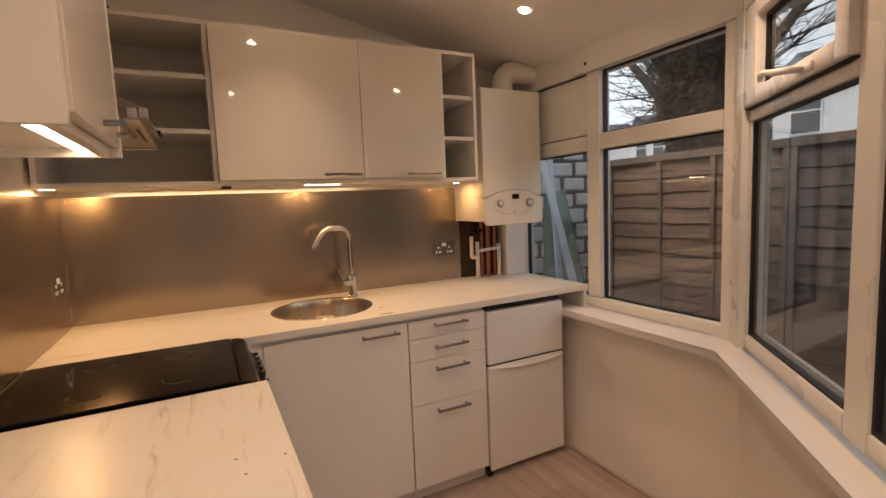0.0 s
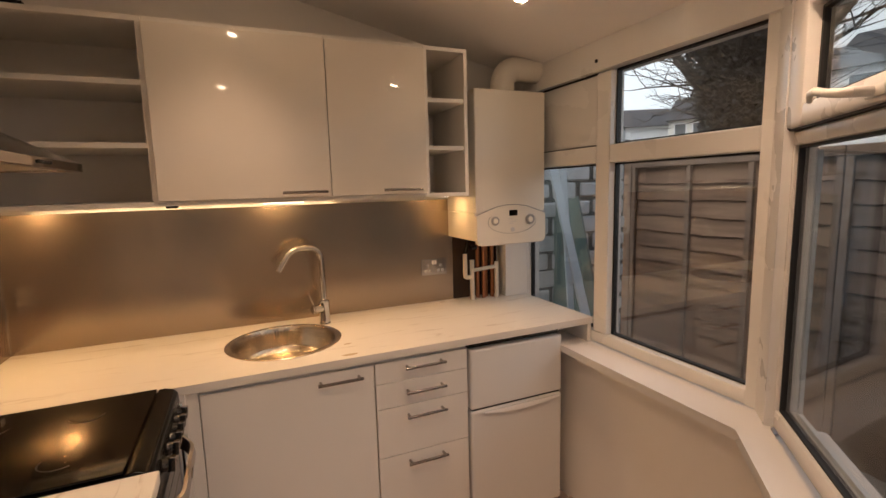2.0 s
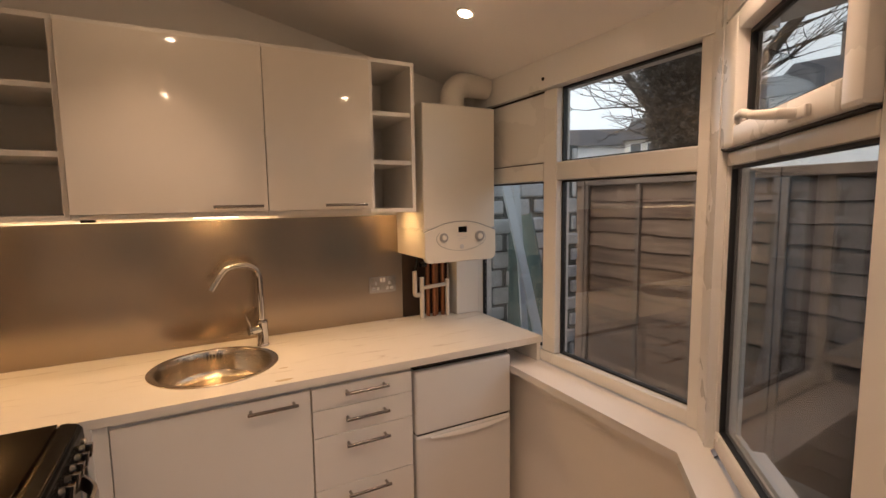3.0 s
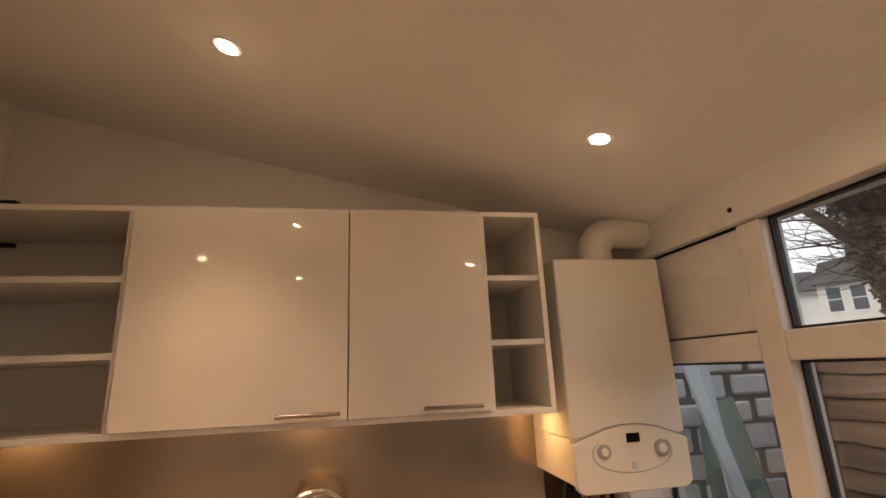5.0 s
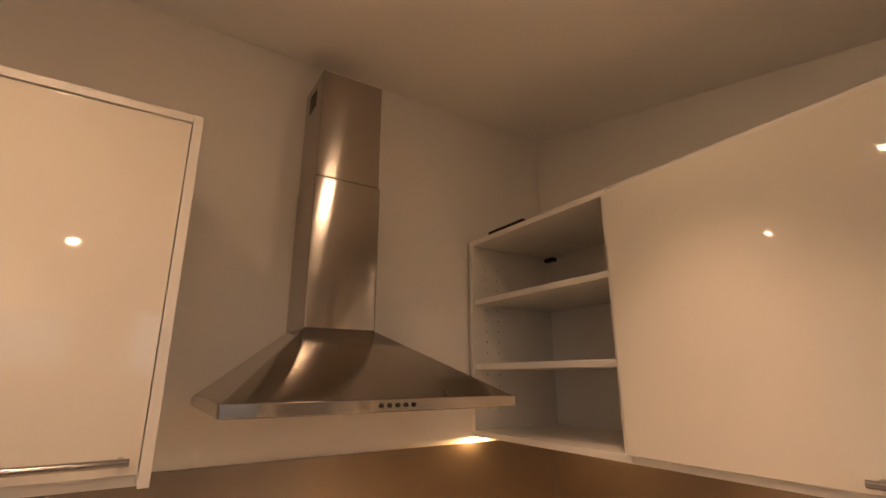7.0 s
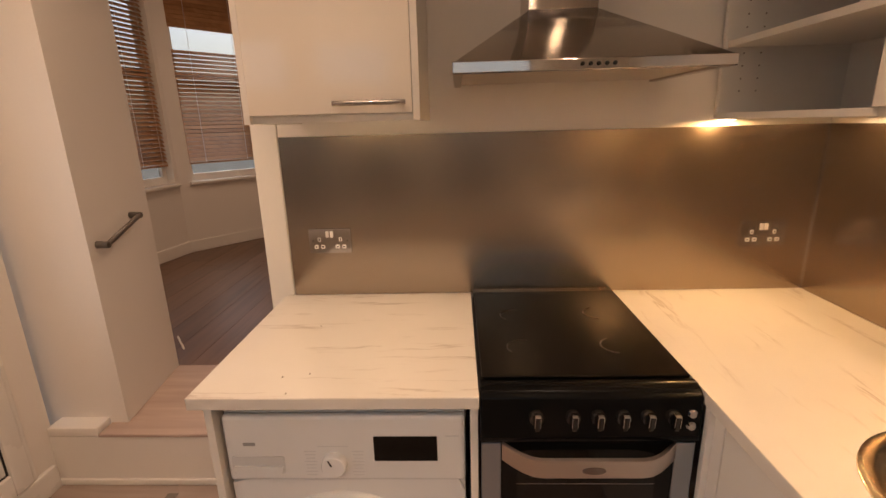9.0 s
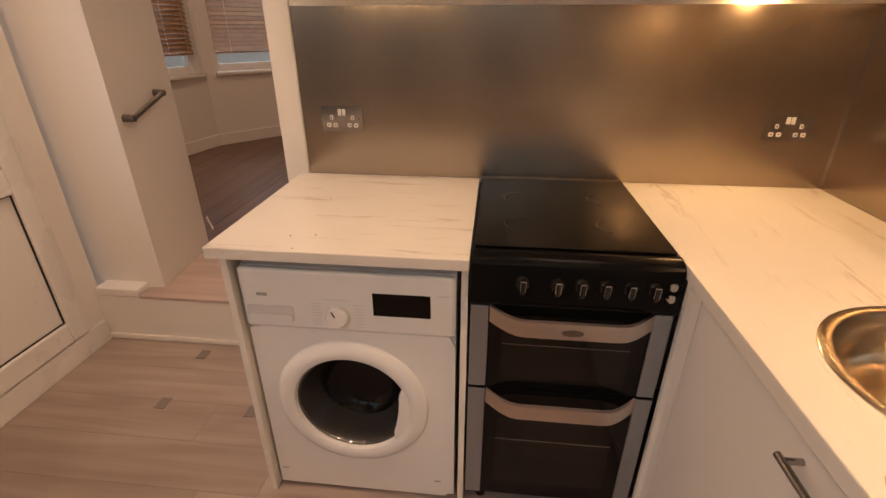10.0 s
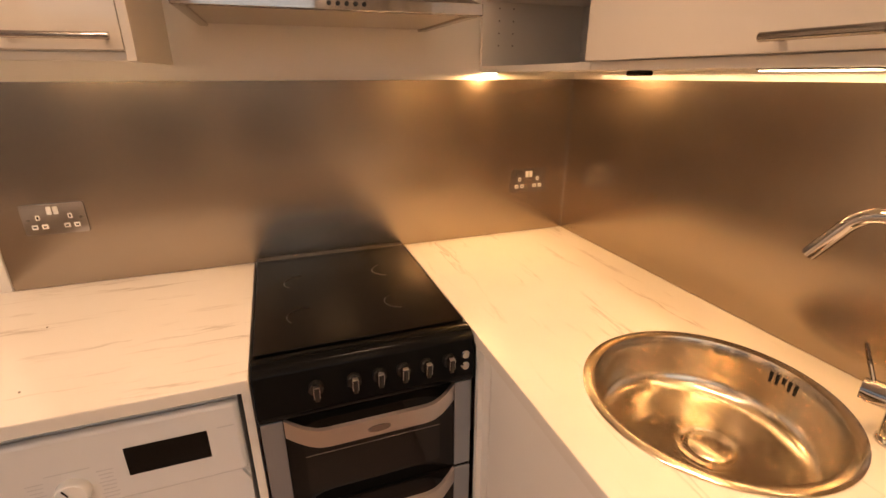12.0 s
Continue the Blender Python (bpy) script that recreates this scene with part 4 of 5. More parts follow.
part("front_panel", holed_plate(-1.757, -1.179, 0.02, 0.652, -1.482, 0.392, 0.174, WB, WX), WMWHITE, wm)
cp = part("control_panel", box(WX - 0.012, WX + 0.010, -1.758, -1.178, 0.655, 0.838, 0.010, seg=3), WMWHITE, wm)
FX = WX + 0.010
def wface(y, z, d=0.0, base=FX):
    return Matrix.Translation((base + d, y, z)) @ FACE_X
part("detergent_drawer", prism(rounded(0.130, 0.048, 0.006), wface(-1.680, 0.703, -0.004), 0.006, r=0.002), GREYP, cp, "recessed drawer grip")
part("drawer_lip", prism(rounded(0.122, 0.020, 0.005), wface(-1.680, 0.692, 0.0), 0.007, r=0.002), WMWHITE, cp)
kn = part("dial", lathe([(0.031, 0), (0.030, 0.016), (0.027, 0.020), (0.0, 0.021)], wface(-1.493, 0.708, -0.001), seg=40), WMWHITE, cp, "white programme dial")
part("pointer", prism(rounded(0.003, 0.018, 0.001, 2), wface(-1.500, 0.721, 0.0195) @ pose(0, 0, 0, 0, 0, 25), 0.0012), BLACKP, kn)
pr = bmesh.new()
for s in (-1, 1):
    for k in range(8):
        prism(rounded(0.030 - 0.004 * (k % 3), 0.0022, 0.0006, 2), wface(-1.493 + s * 0.058, 0.741 - k * 0.0095, 0.0002), 0.0006, pr)
prism(rounded(0.075, 0.0022, 0.0006, 2), wface(-1.495, 0.755, 0.0002), 0.0006, pr)
part("print", pr, GREYP, cp, "small unreadable programme print")
part("badge", prism(rounded(0.030, 0.009, 0.002), wface(-1.697, 0.761, 0.0002), 0.0008), INK, cp, "small grey badge shape")
part("display", prism(rounded(0.152, 0.068, 0.002), wface(-1.320, 0.748, -0.001), 0.0022), BLACKGLASS, cp, "black display window")
part("print", prism(rounded(0.034, 0.003, 0.001, 2), wface(-1.208, 0.783, 0.0002), 0.0006), GREYP, cp)
DMX = Matrix.Translation((WX - 0.001, -1.482, 0.392)) @ FACE_X
dd = part("door", lathe([(0.226, 0.0), (0.226, 0.006), (0.222, 0.012), (0.208, 0.019), (0.196, 0.023), (0.182, 0.022), (0.173, 0.018), (0.168, 0.008), (0.168, -0.010)], DMX, seg=72), WMWHITE, wm, "white round door rim")
part("door_glass", lathe([(0.168, 0.006), (0.162, 0.004), (0.155, -0.012), (0.146, -0.040), (0.128, -0.085)], DMX, seg=64), DRUM, dd, "smoked side of the bowl-shaped door glass")
part("drum_opening", lathe([(0.128, -0.085), (0.112, -0.110), (0.085, -0.122), (0.0, -0.126)], DMX, seg=64), BLACKGLASS, dd, "black middle of the door glass")
grip = [(0.174 * math.cos(radians(t)), 0.174 * math.sin(radians(t))) for t in range(-36, 37, 6)] + [(0.134, 0.070), (0.139, 0.035), (0.140, 0.0), (0.139, -0.035), (0.134, -0.070)]
part("door_grip", prism(grip, DMX @ pose(0.0, 0.0, 0.004) @ pose(0, 0, 0, 0, 0, -8), 0.015, r=0.004), WMWHITE, dd, "white moulded grip")
for y in (-1.735, -1.23):
    part("screw_cover", prism(rounded(0.022, 0.004, 0.001, 2), wface(y, 0.085, 0.0, WX), 0.0008), INK, wm)
for y in (-1.72, -1.21):
    for x in (0.12, 0.56):
        part("foot", rod((x, y, 0.0), (x, y, 0.016), 0.02, seg=12), BLACKP, wm)
solo("end_panel", box(0.0065, 0.636, -1.786, -1.767, 0.001, 0.8795, 0.001), MELAMINE, "white end panel beside the washing machine", "panel")
solo("end_panel", box(0.0065, 0.636, -1.165, -1.1475, 0.001, 0.8795, 0.001), MELAMINE, "white panel between washing machine and cooker", "panel")

# ---- cooker ----
ck = thing("cooker", (0.33, -0.895, 0.0), "black freestanding cooker with two ovens and closed glass lid", "cooker")
Y0, Y1 = -1.1425, -0.6505
part("body", box(0.03, 0.605, Y0, Y1, 0.075, 0.885, 0.003), BLACK, ck)
part("hob_tray", box(0.035, 0.640, Y0, Y1, 0.886, 0.908, 0.006), BLACK, ck)
lid = part("lid", box(0.060, 0.591, Y0 + 0.006, Y1 - 0.006, 0.914, 0.920, 0.002), BLACKGLASS, ck, "black glass lid lying flat")
part("lid_rail", box(0.024, 0.058, Y0 + 0.004, Y1 - 0.004, 0.909, 0.919, 0.003), BLACK, lid)
part("rail_trim", box(0.010, 0.023, Y0 + 0.002, Y1 - 0.002, 0.905, 0.917, 0.002), CHROME, lid, "thin bright strip behind the lid")
for y in (Y0 + 0.03, Y1 - 0.03):
    part("lid_buffer", box(0.53, 0.545, y - 0.008, y + 0.008, 0.9085, 0.9155, 0.002), BLACKP, lid)
# pale dots modelled on the lid in place of lamp reflections
sp = bmesh.new()
for x, y in ((0.225, -0.765), (0.235, -1.02), (0.44, -0.775), (0.445, -1.02), (0.33, -0.89)):
    for k in range(3):
        a = x * 50 + k * 2.1
        rod((x + 0.02 * math.cos(a), y + 0.02 * math.sin(a), 0.920), (x + 0.02 * math.cos(a), y + 0.02 * math.sin(a), 0.9208), 0.0022, sp, seg=8)
BURNER = material("burner_ring_seen_through_glass", (0.05, 0.042, 0.036), 0.3, 0.6)
for x, y, a0 in ((0.225, -0.765, 200), (0.235, -1.02, 170), (0.44, -0.775, 200), (0.445, -1.02, 160)):
    part("burner_ring", tube(arc((x, y, 0.9198), (1, 0, 0), (0, 1, 0), 0.042, a0, a0 + 150, 14), 0.0016, seg=6), BURNER, lid, "faint burner ring under the glass")
tagged(part("lid_glints", sp, NICKEL, lid, "small pale dots standing in for lamp reflections on the glass"), kind="stuff")
prof = [(0.594, 0.890), (0.594, 0.915), (0.612, 0.916), (0.634, 0.910), (0.646, 0.897), (0.652, 0.800), (0.648, 0.785), (0.606, 0.785), (0.606, 0.890)]
PM = Matrix(((1, 0, 0, 0), (0, 0, 1, Y0), (0, 1, 0, 0), (0, 0, 0, 1)))
cpn = part("control_panel", prism(prof, PM, Y1 - Y0, r=0.003), BLACK, ck)
for k, y in enumerate((-1.018, -0.937, -0.881, -0.826, -0.771, -0.716)):
    KM = Matrix.Translation((0.6475, y, 0.853)) @ FACE_X @ pose(0, 0, 0, 6, 0, 0)
    kb = part("knob", lathe([(0.017, -0.003), (0.017, 0.010), (0.0150, 0.013), (0.0, 0.014)], KM, seg=28), BLACKP, cpn)
    part("knob_grip", box(-0.006, 0.006, -0.020, 0.018, 0.010, 0.028, 0.003, m=KM), BLACKP, kb)
    trim_bm = box(-0.0068, 0.0068, 0.0172, 0.0200, 0.014, 0.0292, 0.0012, m=KM)
    for side_x in (-0.0061, 0.0061):
        box(side_x - 0.0007, side_x + 0.0007, -0.010, 0.0172, 0.026, 0.0288, 0.0003, trim_bm, m=KM)
    part("knob_trim", trim_bm, CHROME, kb, "bright metal edge")
for z in (0.860, 0.829):
    part("push_button", lathe([(0.011, -0.004), (0.011, 0.006), (0.008, 0.010), (0.0, 0.011)], Matrix.Translation((0.647, -0.675, z)) @ FACE_X, seg=20), CHROME, cpn, "chrome push button")


def oven_door(z0, z1, hz):
    d = part("oven_door", box(0.607, 0.634, Y0 + 0.001, Y1 - 0.001, z0, z1, 0.003), BLACK, ck)
    for y in ((Y0 + 0.002, Y0 + 0.048), (Y1 - 0.046, Y1 - 0.002)):
        part("side_trim", box(0.6345, 0.640, *y, z0 + 0.002, z1 - 0.002, 0.002), SILVERP, d, "silver-grey side strip")
    part("oven_glass", box(0.6345, 0.638, Y0 + 0.050, Y1 - 0.048, z0 + 0.002, z1 - 0.002, 0.001), BLACKGLASS, d, "black oven glass")
    part("inner_window", prism(rounded(Y1 - Y0 - 0.17, (z1 - z0) * 0.62, 0.012), Matrix.Translation((0.6381, (Y0 + Y1) / 2, z0 + (z1 - z0) * 0.45)) @ FACE_X, 0.0006), OVENIN, d, "dim oven cavity behind the glass")
    part("rack_line", rod((0.6385, Y0 + 0.085, z0 + (z1 - z0) * 0.56), (0.6385, Y1 - 0.085, z0 + (z1 - z0) * 0.56), 0.0012, seg=8), NICKEL, d, "thin pale rack line behind the glass")
    n = 18
    hb = bmesh.new()
    sec = []
    for k in range(n + 1):
        s = k / n
        y = Y0 + 0.050 + s * (Y1 - Y0 - 0.098)
        e = min(1.0, min(s, 1 - s) / 0.22)
        bulge = 0.046 * math.sin(e * math.pi / 2)
        zc = hz + 0.010 * (1 - math.sin(e * math.pi / 2))
        sec.append([hb.verts.new((0.640 + bulge + dx, y, zc + dz)) for dx, dz in ((-0.004, -0.024), (0.005, -0.022), (0.008, 0.0), (0.005, 0.022), (-0.004, 0.024), (-0.006, 0.0))])
    for a, b in zip(sec, sec[1:]):
        for k in range(6):
            hb.faces.new((a[k], a[(k + 1) % 6], b[(k + 1) % 6], b[k]))
    hb.faces.new(sec[0])
    hb.faces.new(sec[-1][::-1])
    h = part("handle", hb, OVENBAR, d, "broad curved satin steel handle")
    return d, h


od, oh = oven_door(0.517, 0.778, 0.746)
ov = [(0.026 * math.cos(radians(a)), 0.009 * math.sin(radians(a))) for a in range(0, 360, 15)]
part("badge", prism(ov, Matrix.Translation((0.6935, -0.895, 0.746)) @ FACE_X, 0.002), NICKEL, oh, "plain oval badge")
oven_door(0.092, 0.511, 0.480)
for y in (Y0 + 0.05, Y1 - 0.05):
    for x in (0.10, 0.57):
        part("foot", rod((x, y, 0.0), (x, y, 0.076), 0.016, seg=12), BLACKP, ck)

# ---- cooker hood ----
hood = thing("cooker_hood", (0.0, -0.88, 1.60), "brushed stainless steel chimney cooker hood", "cooker hood")


def frustum(lo, hi, z0, z1, bm=None):
    own = bmesh.new()
    (a, b, c, d), (e, f, g, h) = lo, hi
    v = [own.verts.new(p) for p in ((a, c, z0), (b, c, z0), (b, d, z0), (a, d, z0), (e, g, z1), (f, g, z1), (f, h, z1), (e, h, z1))]
    for q in ((0, 3, 2, 1), (4, 5, 6, 7), (0, 1, 5, 4), (1, 2, 6, 5), (2, 3, 7, 6), (3, 0, 4, 7)):
        own.faces.new([v[i] for i in q])
    return blend(own, bm)


cn = frustum((0.001, 0.443, -1.188, -0.564), (0.001, 0.172, -0.988, -0.794), 1.6265, 1.782)
bmesh.ops.bevel(cn, geom=[e for e in cn.edges if abs(e.verts[0].co.z - e.verts[1].co.z) > 0.05], offset=0.004, segments=2, profile=0.5, affect="EDGES")
part("canopy", cn, HOODM, hood)
rim = bmesh.new()
for a in ((0.425, 0.447, -1.192, -0.560), (0.001, 0.4248, -1.192, -1.170), (0.001, 0.4248, -0.582, -0.560)):
    box(*a, 1.601, 1.6263, 0.002, rim)
rm = part("rim", rim, HOODM, hood)
part("grease_filter", box(0.02, 0.4245, -1.1695, -0.5825, 1.607, 1.613), FILTERM, hood, "brushed metal filter below the hood")
part("filter_slot", box(0.40, 0.408, -0.99, -0.74, 1.6055, 1.6069), BLACKP, hood, "dark slot in the filter edge")
for k in range(5):
    part("button", lathe([(0.0045, -0.003), (0.0045, 0.003), (0.0035, 0.005), (0.0, 0.005)], Matrix.Translation((0.447, -0.902 + k * 0.018, 1.614)) @ FACE_X, seg=14), BLACKP, rm, "small round push button")
part("chimney", box(0.001, 0.169, -0.986, -0.796, 1.782, 2.19, 0.004), HOODM, hood)
up_ch = part("upper_chimney", box(0.001, 0.165, -0.983, -0.799, 2.190, 2.518, 0.004), HOODM, hood)
vs = bmesh.new()
for k in range(5):
    box(0.05, 0.11, -0.9842, -0.9826, 2.43 + k * 0.012, 2.436 + k * 0.012, bm=vs)
part("vent_slots", vs, BLACKP, up_ch)

# ---- recessed ceiling lights ----
slope = math.degrees(math.atan(0.2185))
for x, y, drop, watts, beam in ((0.921, -0.715, 0, 21, 78), (1.900, -0.729, 0, 21, 78), (0.908, -1.575, 0, 11, 142), (1.90, -1.62, 0, 18, 142), (0.825, -2.47, 0.14, 25, 142), (0.15, -2.46, 0.14, 9, 142)):
    cz = ceiling_z(x) - drop
    LM = Matrix.Translation((x, y, cz)) @ pose(0, 0, 0, 180, 0, 0) @ pose(0, 0, 0, 0, -slope, 0)
    dl = thing("downlight", (x, y, cz), "small recessed ceiling downlight with a glowing lens", "downlight", "ceiling downlights")
    part("bezel", lathe([(0.036, -0.001), (0.036, 0.002), (0.033, 0.005), (0.0255, 0.005), (0.0255, -0.001)], LM, seg=32), TRIM, dl)
    part("lens", lathe([(0.0245, 0.003), (0.021, 0.0075), (0.013, 0.0105), (0.0, 0.0115)], LM, seg=28), BULB, dl, "glowing warm lens")
    ld = bpy.data.lights.new("downlight_lamp", "SPOT")
    ld.spot_size, ld.spot_blend, ld.shadow_soft_size, ld.energy, ld.color = radians(beam), 1.0, 0.022, watts, WARM
    lamp = new("downlight_lamp", ld)
    lamp.location = (x - 0.006, y, cz - 0.036)
    lamp.rotation_euler = (0, radians(slope * 0.4), 0)
for x, y, w, l, p in ((0.333, -1.48, 0.02, 0.36, LED_W * 0.2), (1.04, -0.317, 0.15, 0.02, LED_W * 0.9), (0.053, -0.355, 0.04, 0.035, LED_W * 1.25), (0.725, -0.036, 1.14, 0.004, LED_W * 0.28), (1.815, -0.185, 0.025, 0.025, LED_W * 0.25)):
    ld = bpy.data.lights.new("cabinet_lamp", "AREA")
    ld.shape, ld.size, ld.size_y, ld.energy, ld.color = "RECTANGLE", w, l, p, LED
    lo = new("cabinet_lamp", ld)
    lo.location = (x, y, 1.4800 if y > -1.0 else 1.512)

# ---- living room beyond the step ----
LF = 0.25
lf = thing("living_floor", (-2.4, -2.5, LF - 0.012), "brown wood laminate floor of the living room", "floor", kind="structure")
structure("living_subfloor", box(-4.1, -0.685, -6.0, 1.0, 0.0, LF - 0.0125), EDGE, "dark base below the living room boards", "floor")
for row in range(26):
    y0 = -5.9 + row * 0.19
    if y0 > -1.0:
        break
    for k, (xa, xb) in enumerate(((-4.1, -2.75 + 0.4 * ((row * 0.37) % 1)), (-2.75 + 0.4 * ((row * 0.37) % 1), -0.684))):
        part("plank", box(xa + 0.0006, xb - 0.0006, y0 + 0.0006, y0 + 0.1894, LF - 0.012, LF, 0.001, seg=1), FLOORB, lf)
KX, RX, K2X = Vector((-3.06, -4.0, 0)), Vector((-3.9, -3.31, 0)), Vector((-2.32, -4.145, 0))


def facet(p, q):
    """Local frame of a wall from p to q: x along, y outward from the room, z up."""
    d = (q - p).normalized()
    n = Vector((d.y, -d.x, 0))
    if n.dot(p - Vector((-1.5, -2.0, 0))) < 0:
        n = -n
    return Matrix(((d.x, n.x, 0, p.x), (d.y, n.y, 0, p.y), (0, 0, 1, 0), (0, 0, 0, 1)))


def bay_facet(p, q, u0, u1, z0, z1, length, gap, label):
    m = facet(p, q)
    w = bmesh.new()
    box(-0.02, u0, 0, 0.16, 0.2, 3.5, bm=w, m=m)
    box(u1, length, 0, 0.16, 0.2, 3.5, bm=w, m=m)
    box(u0, u1, 0, 0.16, 0.2, z0, bm=w, m=m)
    box(u0, u1, 0, 0.16, z1, 3.5, bm=w, m=m)
    structure("wall_living", w, PAINT, "cream painted wall of the living room bay", "wall")
    structure("living_baseboard", box(0.0, length, -0.016, -0.0005, LF, LF + 0.12, 0.005, m=m), TRIM, "white moulded baseboard round the bay", "baseboard")
    base = m @ Vector(((u0 + u1) / 2, 0.08, z0))
    win = thing("living_window", base, "white sash window behind a wooden blind", "window", kind="structure")
    part("window_sill", box(u0 - 0.03, u1 + 0.03, -0.045, 0.03, z0 - 0.03, z0, 0.006, m=m), TRIM, win)
    fr_ = bmesh.new()
    for a, b, c, e in ((u0, u0 + 0.05, z0, z1), (u1 - 0.05, u1, z0, z1), (u0 + 0.05, u1 - 0.05, z0, z0 + 0.07), (u0 + 0.05, u1 - 0.05, z1 - 0.05, z1), (u0 + 0.05, u1 - 0.05, (z0 + z1) / 2 - 0.025, (z0 + z1) / 2 + 0.025)):
        box(a, b, 0.085, 0.135, c, e, 0.004, fr_, m=m)
    part("window_frame", fr_, UPVC, win)
    gp = part("pane", box(u0 + 0.05, u1 - 0.05, 0.108, 0.112, z0 + 0.07, z1 - 0.05, m=m), GLASS, win)
    gp.visible_shadow = False
    bl = thing("wooden_blind", m @ Vector(((u0 + u1) / 2, 0.05, z0 + 0.18)), label, "blind", "blinds in the bay")
    part("head_rail", box(u0 + 0.01, u1 - 0.01, 0.02, 0.08, z1 - 0.05, z1 - 0.002, 0.003, m=m), BLIND, bl)
    part("bottom_rail", box(u0 + 0.012, u1 - 0.012, 0.035, 0.065, z0 + 0.17, z0 + 0.19, 0.003, m=m), BLIND, bl)
    z = z0 + 0.215
    while z < z1 - 0.06:
        if not (gap[0] < z < gap[1]):
            tilt = 72 if z > gap[1] else 44
            part("slat", box(-(u1 - u0) / 2 + 0.012, (u1 - u0) / 2 - 0.012, -0.024, 0.024, -0.0014, 0.0014, m=m @ pose((u0 + u1) / 2, 0.05, z, tilt, 0, 0)), BLIND, bl)
        z += 0.040
    for k in (0.22, 0.78):
        u = u0 + (u1 - u0) * k
        part("cord", rod(m @ Vector((u, 0.018, z0 + 0.18)), m @ Vector((u, 0.018, z1 - 0.03)), 0.0022, seg=6), CORD, bl)


bay_facet(KX, RX, 0.13, 0.93, 0.98, 3.05, 1.087, (2.24, 2.44), "brown wooden blind, lowered with a bright gap")
bay_facet(KX, K2X, 0.05, 0.46, 0.98, 3.03, 0.75, (2.70, 2.86), "narrow brown wooden blind, lowered and half open")
structure("wall_living", box(-4.06, -3.9, -3.31, 1.0, 0.2, 3.5), PAINT, "cream painted living room wall", "wall")
structure("wall_living", box(-2.32, -2.16, -6.0, -4.145, 0.2, 3.5), PAINT, "cream painted living room wall", "wall")
structure("wall_living", box(-2.32, -0.66, -6.12, -5.98, 0.2, 3.5), PAINT, "cream painted living room end wall", "wall")
structure("wall_living", box(-4.06, -0.30, 0.98, 1.12, 0.2, 3.5), PAINT, "cream painted living room end wall", "wall")
structure("wall_living", box(-0.80, -0.682, -6.0, -3.10, 0.2, 3.5), PAINT, "cream painted living room partition", "wall")
structure("wall_living", box(-0.80, -0.682, -1.777, 1.0, 0.2, 3.5), PAINT, "cream painted living room partition", "wall")
structure("wall_living", box(-0.80, -0.682, -3.10, -1.777, 2.79, 3.5), PAINT, "cream wall above the opening", "wall")
structure("reveal_lining", box(-0.6815, -0.305, -1.777, -1.767, 0.255, 2.78), PAINT, "painted lining of the opening", "wall")
structure("living_ceiling", box(-2.5, -0.66, -6.1, 1.1, 3.42, 3.55), CEIL, "white painted living room ceiling", "ceiling")
structure("bay_ceiling", box(-4.3, -2.501, -6.1, 1.1, 3.19, 3.56), CEIL, "lower white painted ceiling over the bay", "ceiling")
vt = thing("wall_vent", (-0.10, -1.80, 2.44), "round cream plastic wall vent beside the opening", "vent")
VM = Matrix.Translation((-0.02, -1.778, 2.437)) @ FACE_Y
part("rim", lathe([(0.058, 0), (0.058, 0.036), (0.048, 0.044), (0.042, 0.036), (0.042, 0.0)], VM, seg=28), TRIM, vt)
for k in range(5):
    part("slat", box(-0.038, 0.038, -0.003, 0.003, 0.006, 0.020, m=VM @ pose(0, -0.028 + 0.014 * k, 0)), TRIM, vt)
gr = thing("grab_rail", (-0.42, -2.70, 1.05), "short grey grab rail on the white wall end", "grab rail")
g0, g1 = Vector((-0.235, -2.622, 1.050)), Vector((-0.51, -2.660, 1.120))
part("rail", tube([g0, g0.lerp(g1, 0.5), g1], 0.011, seg=16), GRAB, gr)
for g in (g0, g1):
    part("bracket", rod((g.x, g.y - 0.046, g.z), (g.x, g.y + 0.007, g.z), 0.016, seg=20, r2=0.014), GRAB, gr)
for x, y in ((-0.010, -2.420), (0.305, -2.407), (0.31, -2.02)):
    solo("floor_pad", box(x - 0.030, x + 0.030, y - 0.022, y + 0.022, 0.0, 0.003, 0.001, m=None), PAD, "small square grey pad stuck to the floor", "pad", "floor pads")
sk = thing("trailing_cord", (-0.67, -2.66, 0.26), "short white cord hanging at the wall end", "cord")
part("cord", tube([(-0.69, -2.71, 0.42), (-0.695, -2.705, 0.385), (-0.70, -2.70, 0.36), (-0.69, -2.69, 0.345)], 0.005, seg=8), CORD, sk)
for x, y in ((-1.7, -2.9), (-1.7, -1.0)):
    dl = thing("downlight", (x, y, 3.42), "recessed living room downlight with a glowing lens", "downlight", "living room downlights")
    LM = Matrix.Translation((x, y, 3.42)) @ pose(0, 0, 0, 180, 0, 0)
    part("bezel", lathe([(0.040, -0.001), (0.040, 0.003), (0.026, 0.004), (0.026, -0.001)], LM, seg=24), TRIM, dl)
    part("lens", lathe([(0.0255, 0.0015), (0.0, 0.0025)], LM, seg=20), BULB, dl)
    ld = bpy.data.lights.new("living_lamp", "AREA")
    ld.shape, ld.size, ld.energy, ld.color, ld.spread = "DISK", 0.06, LIVING_W, WARM, radians(150)
    new("living_lamp", ld).location = (x, y, 3.405)

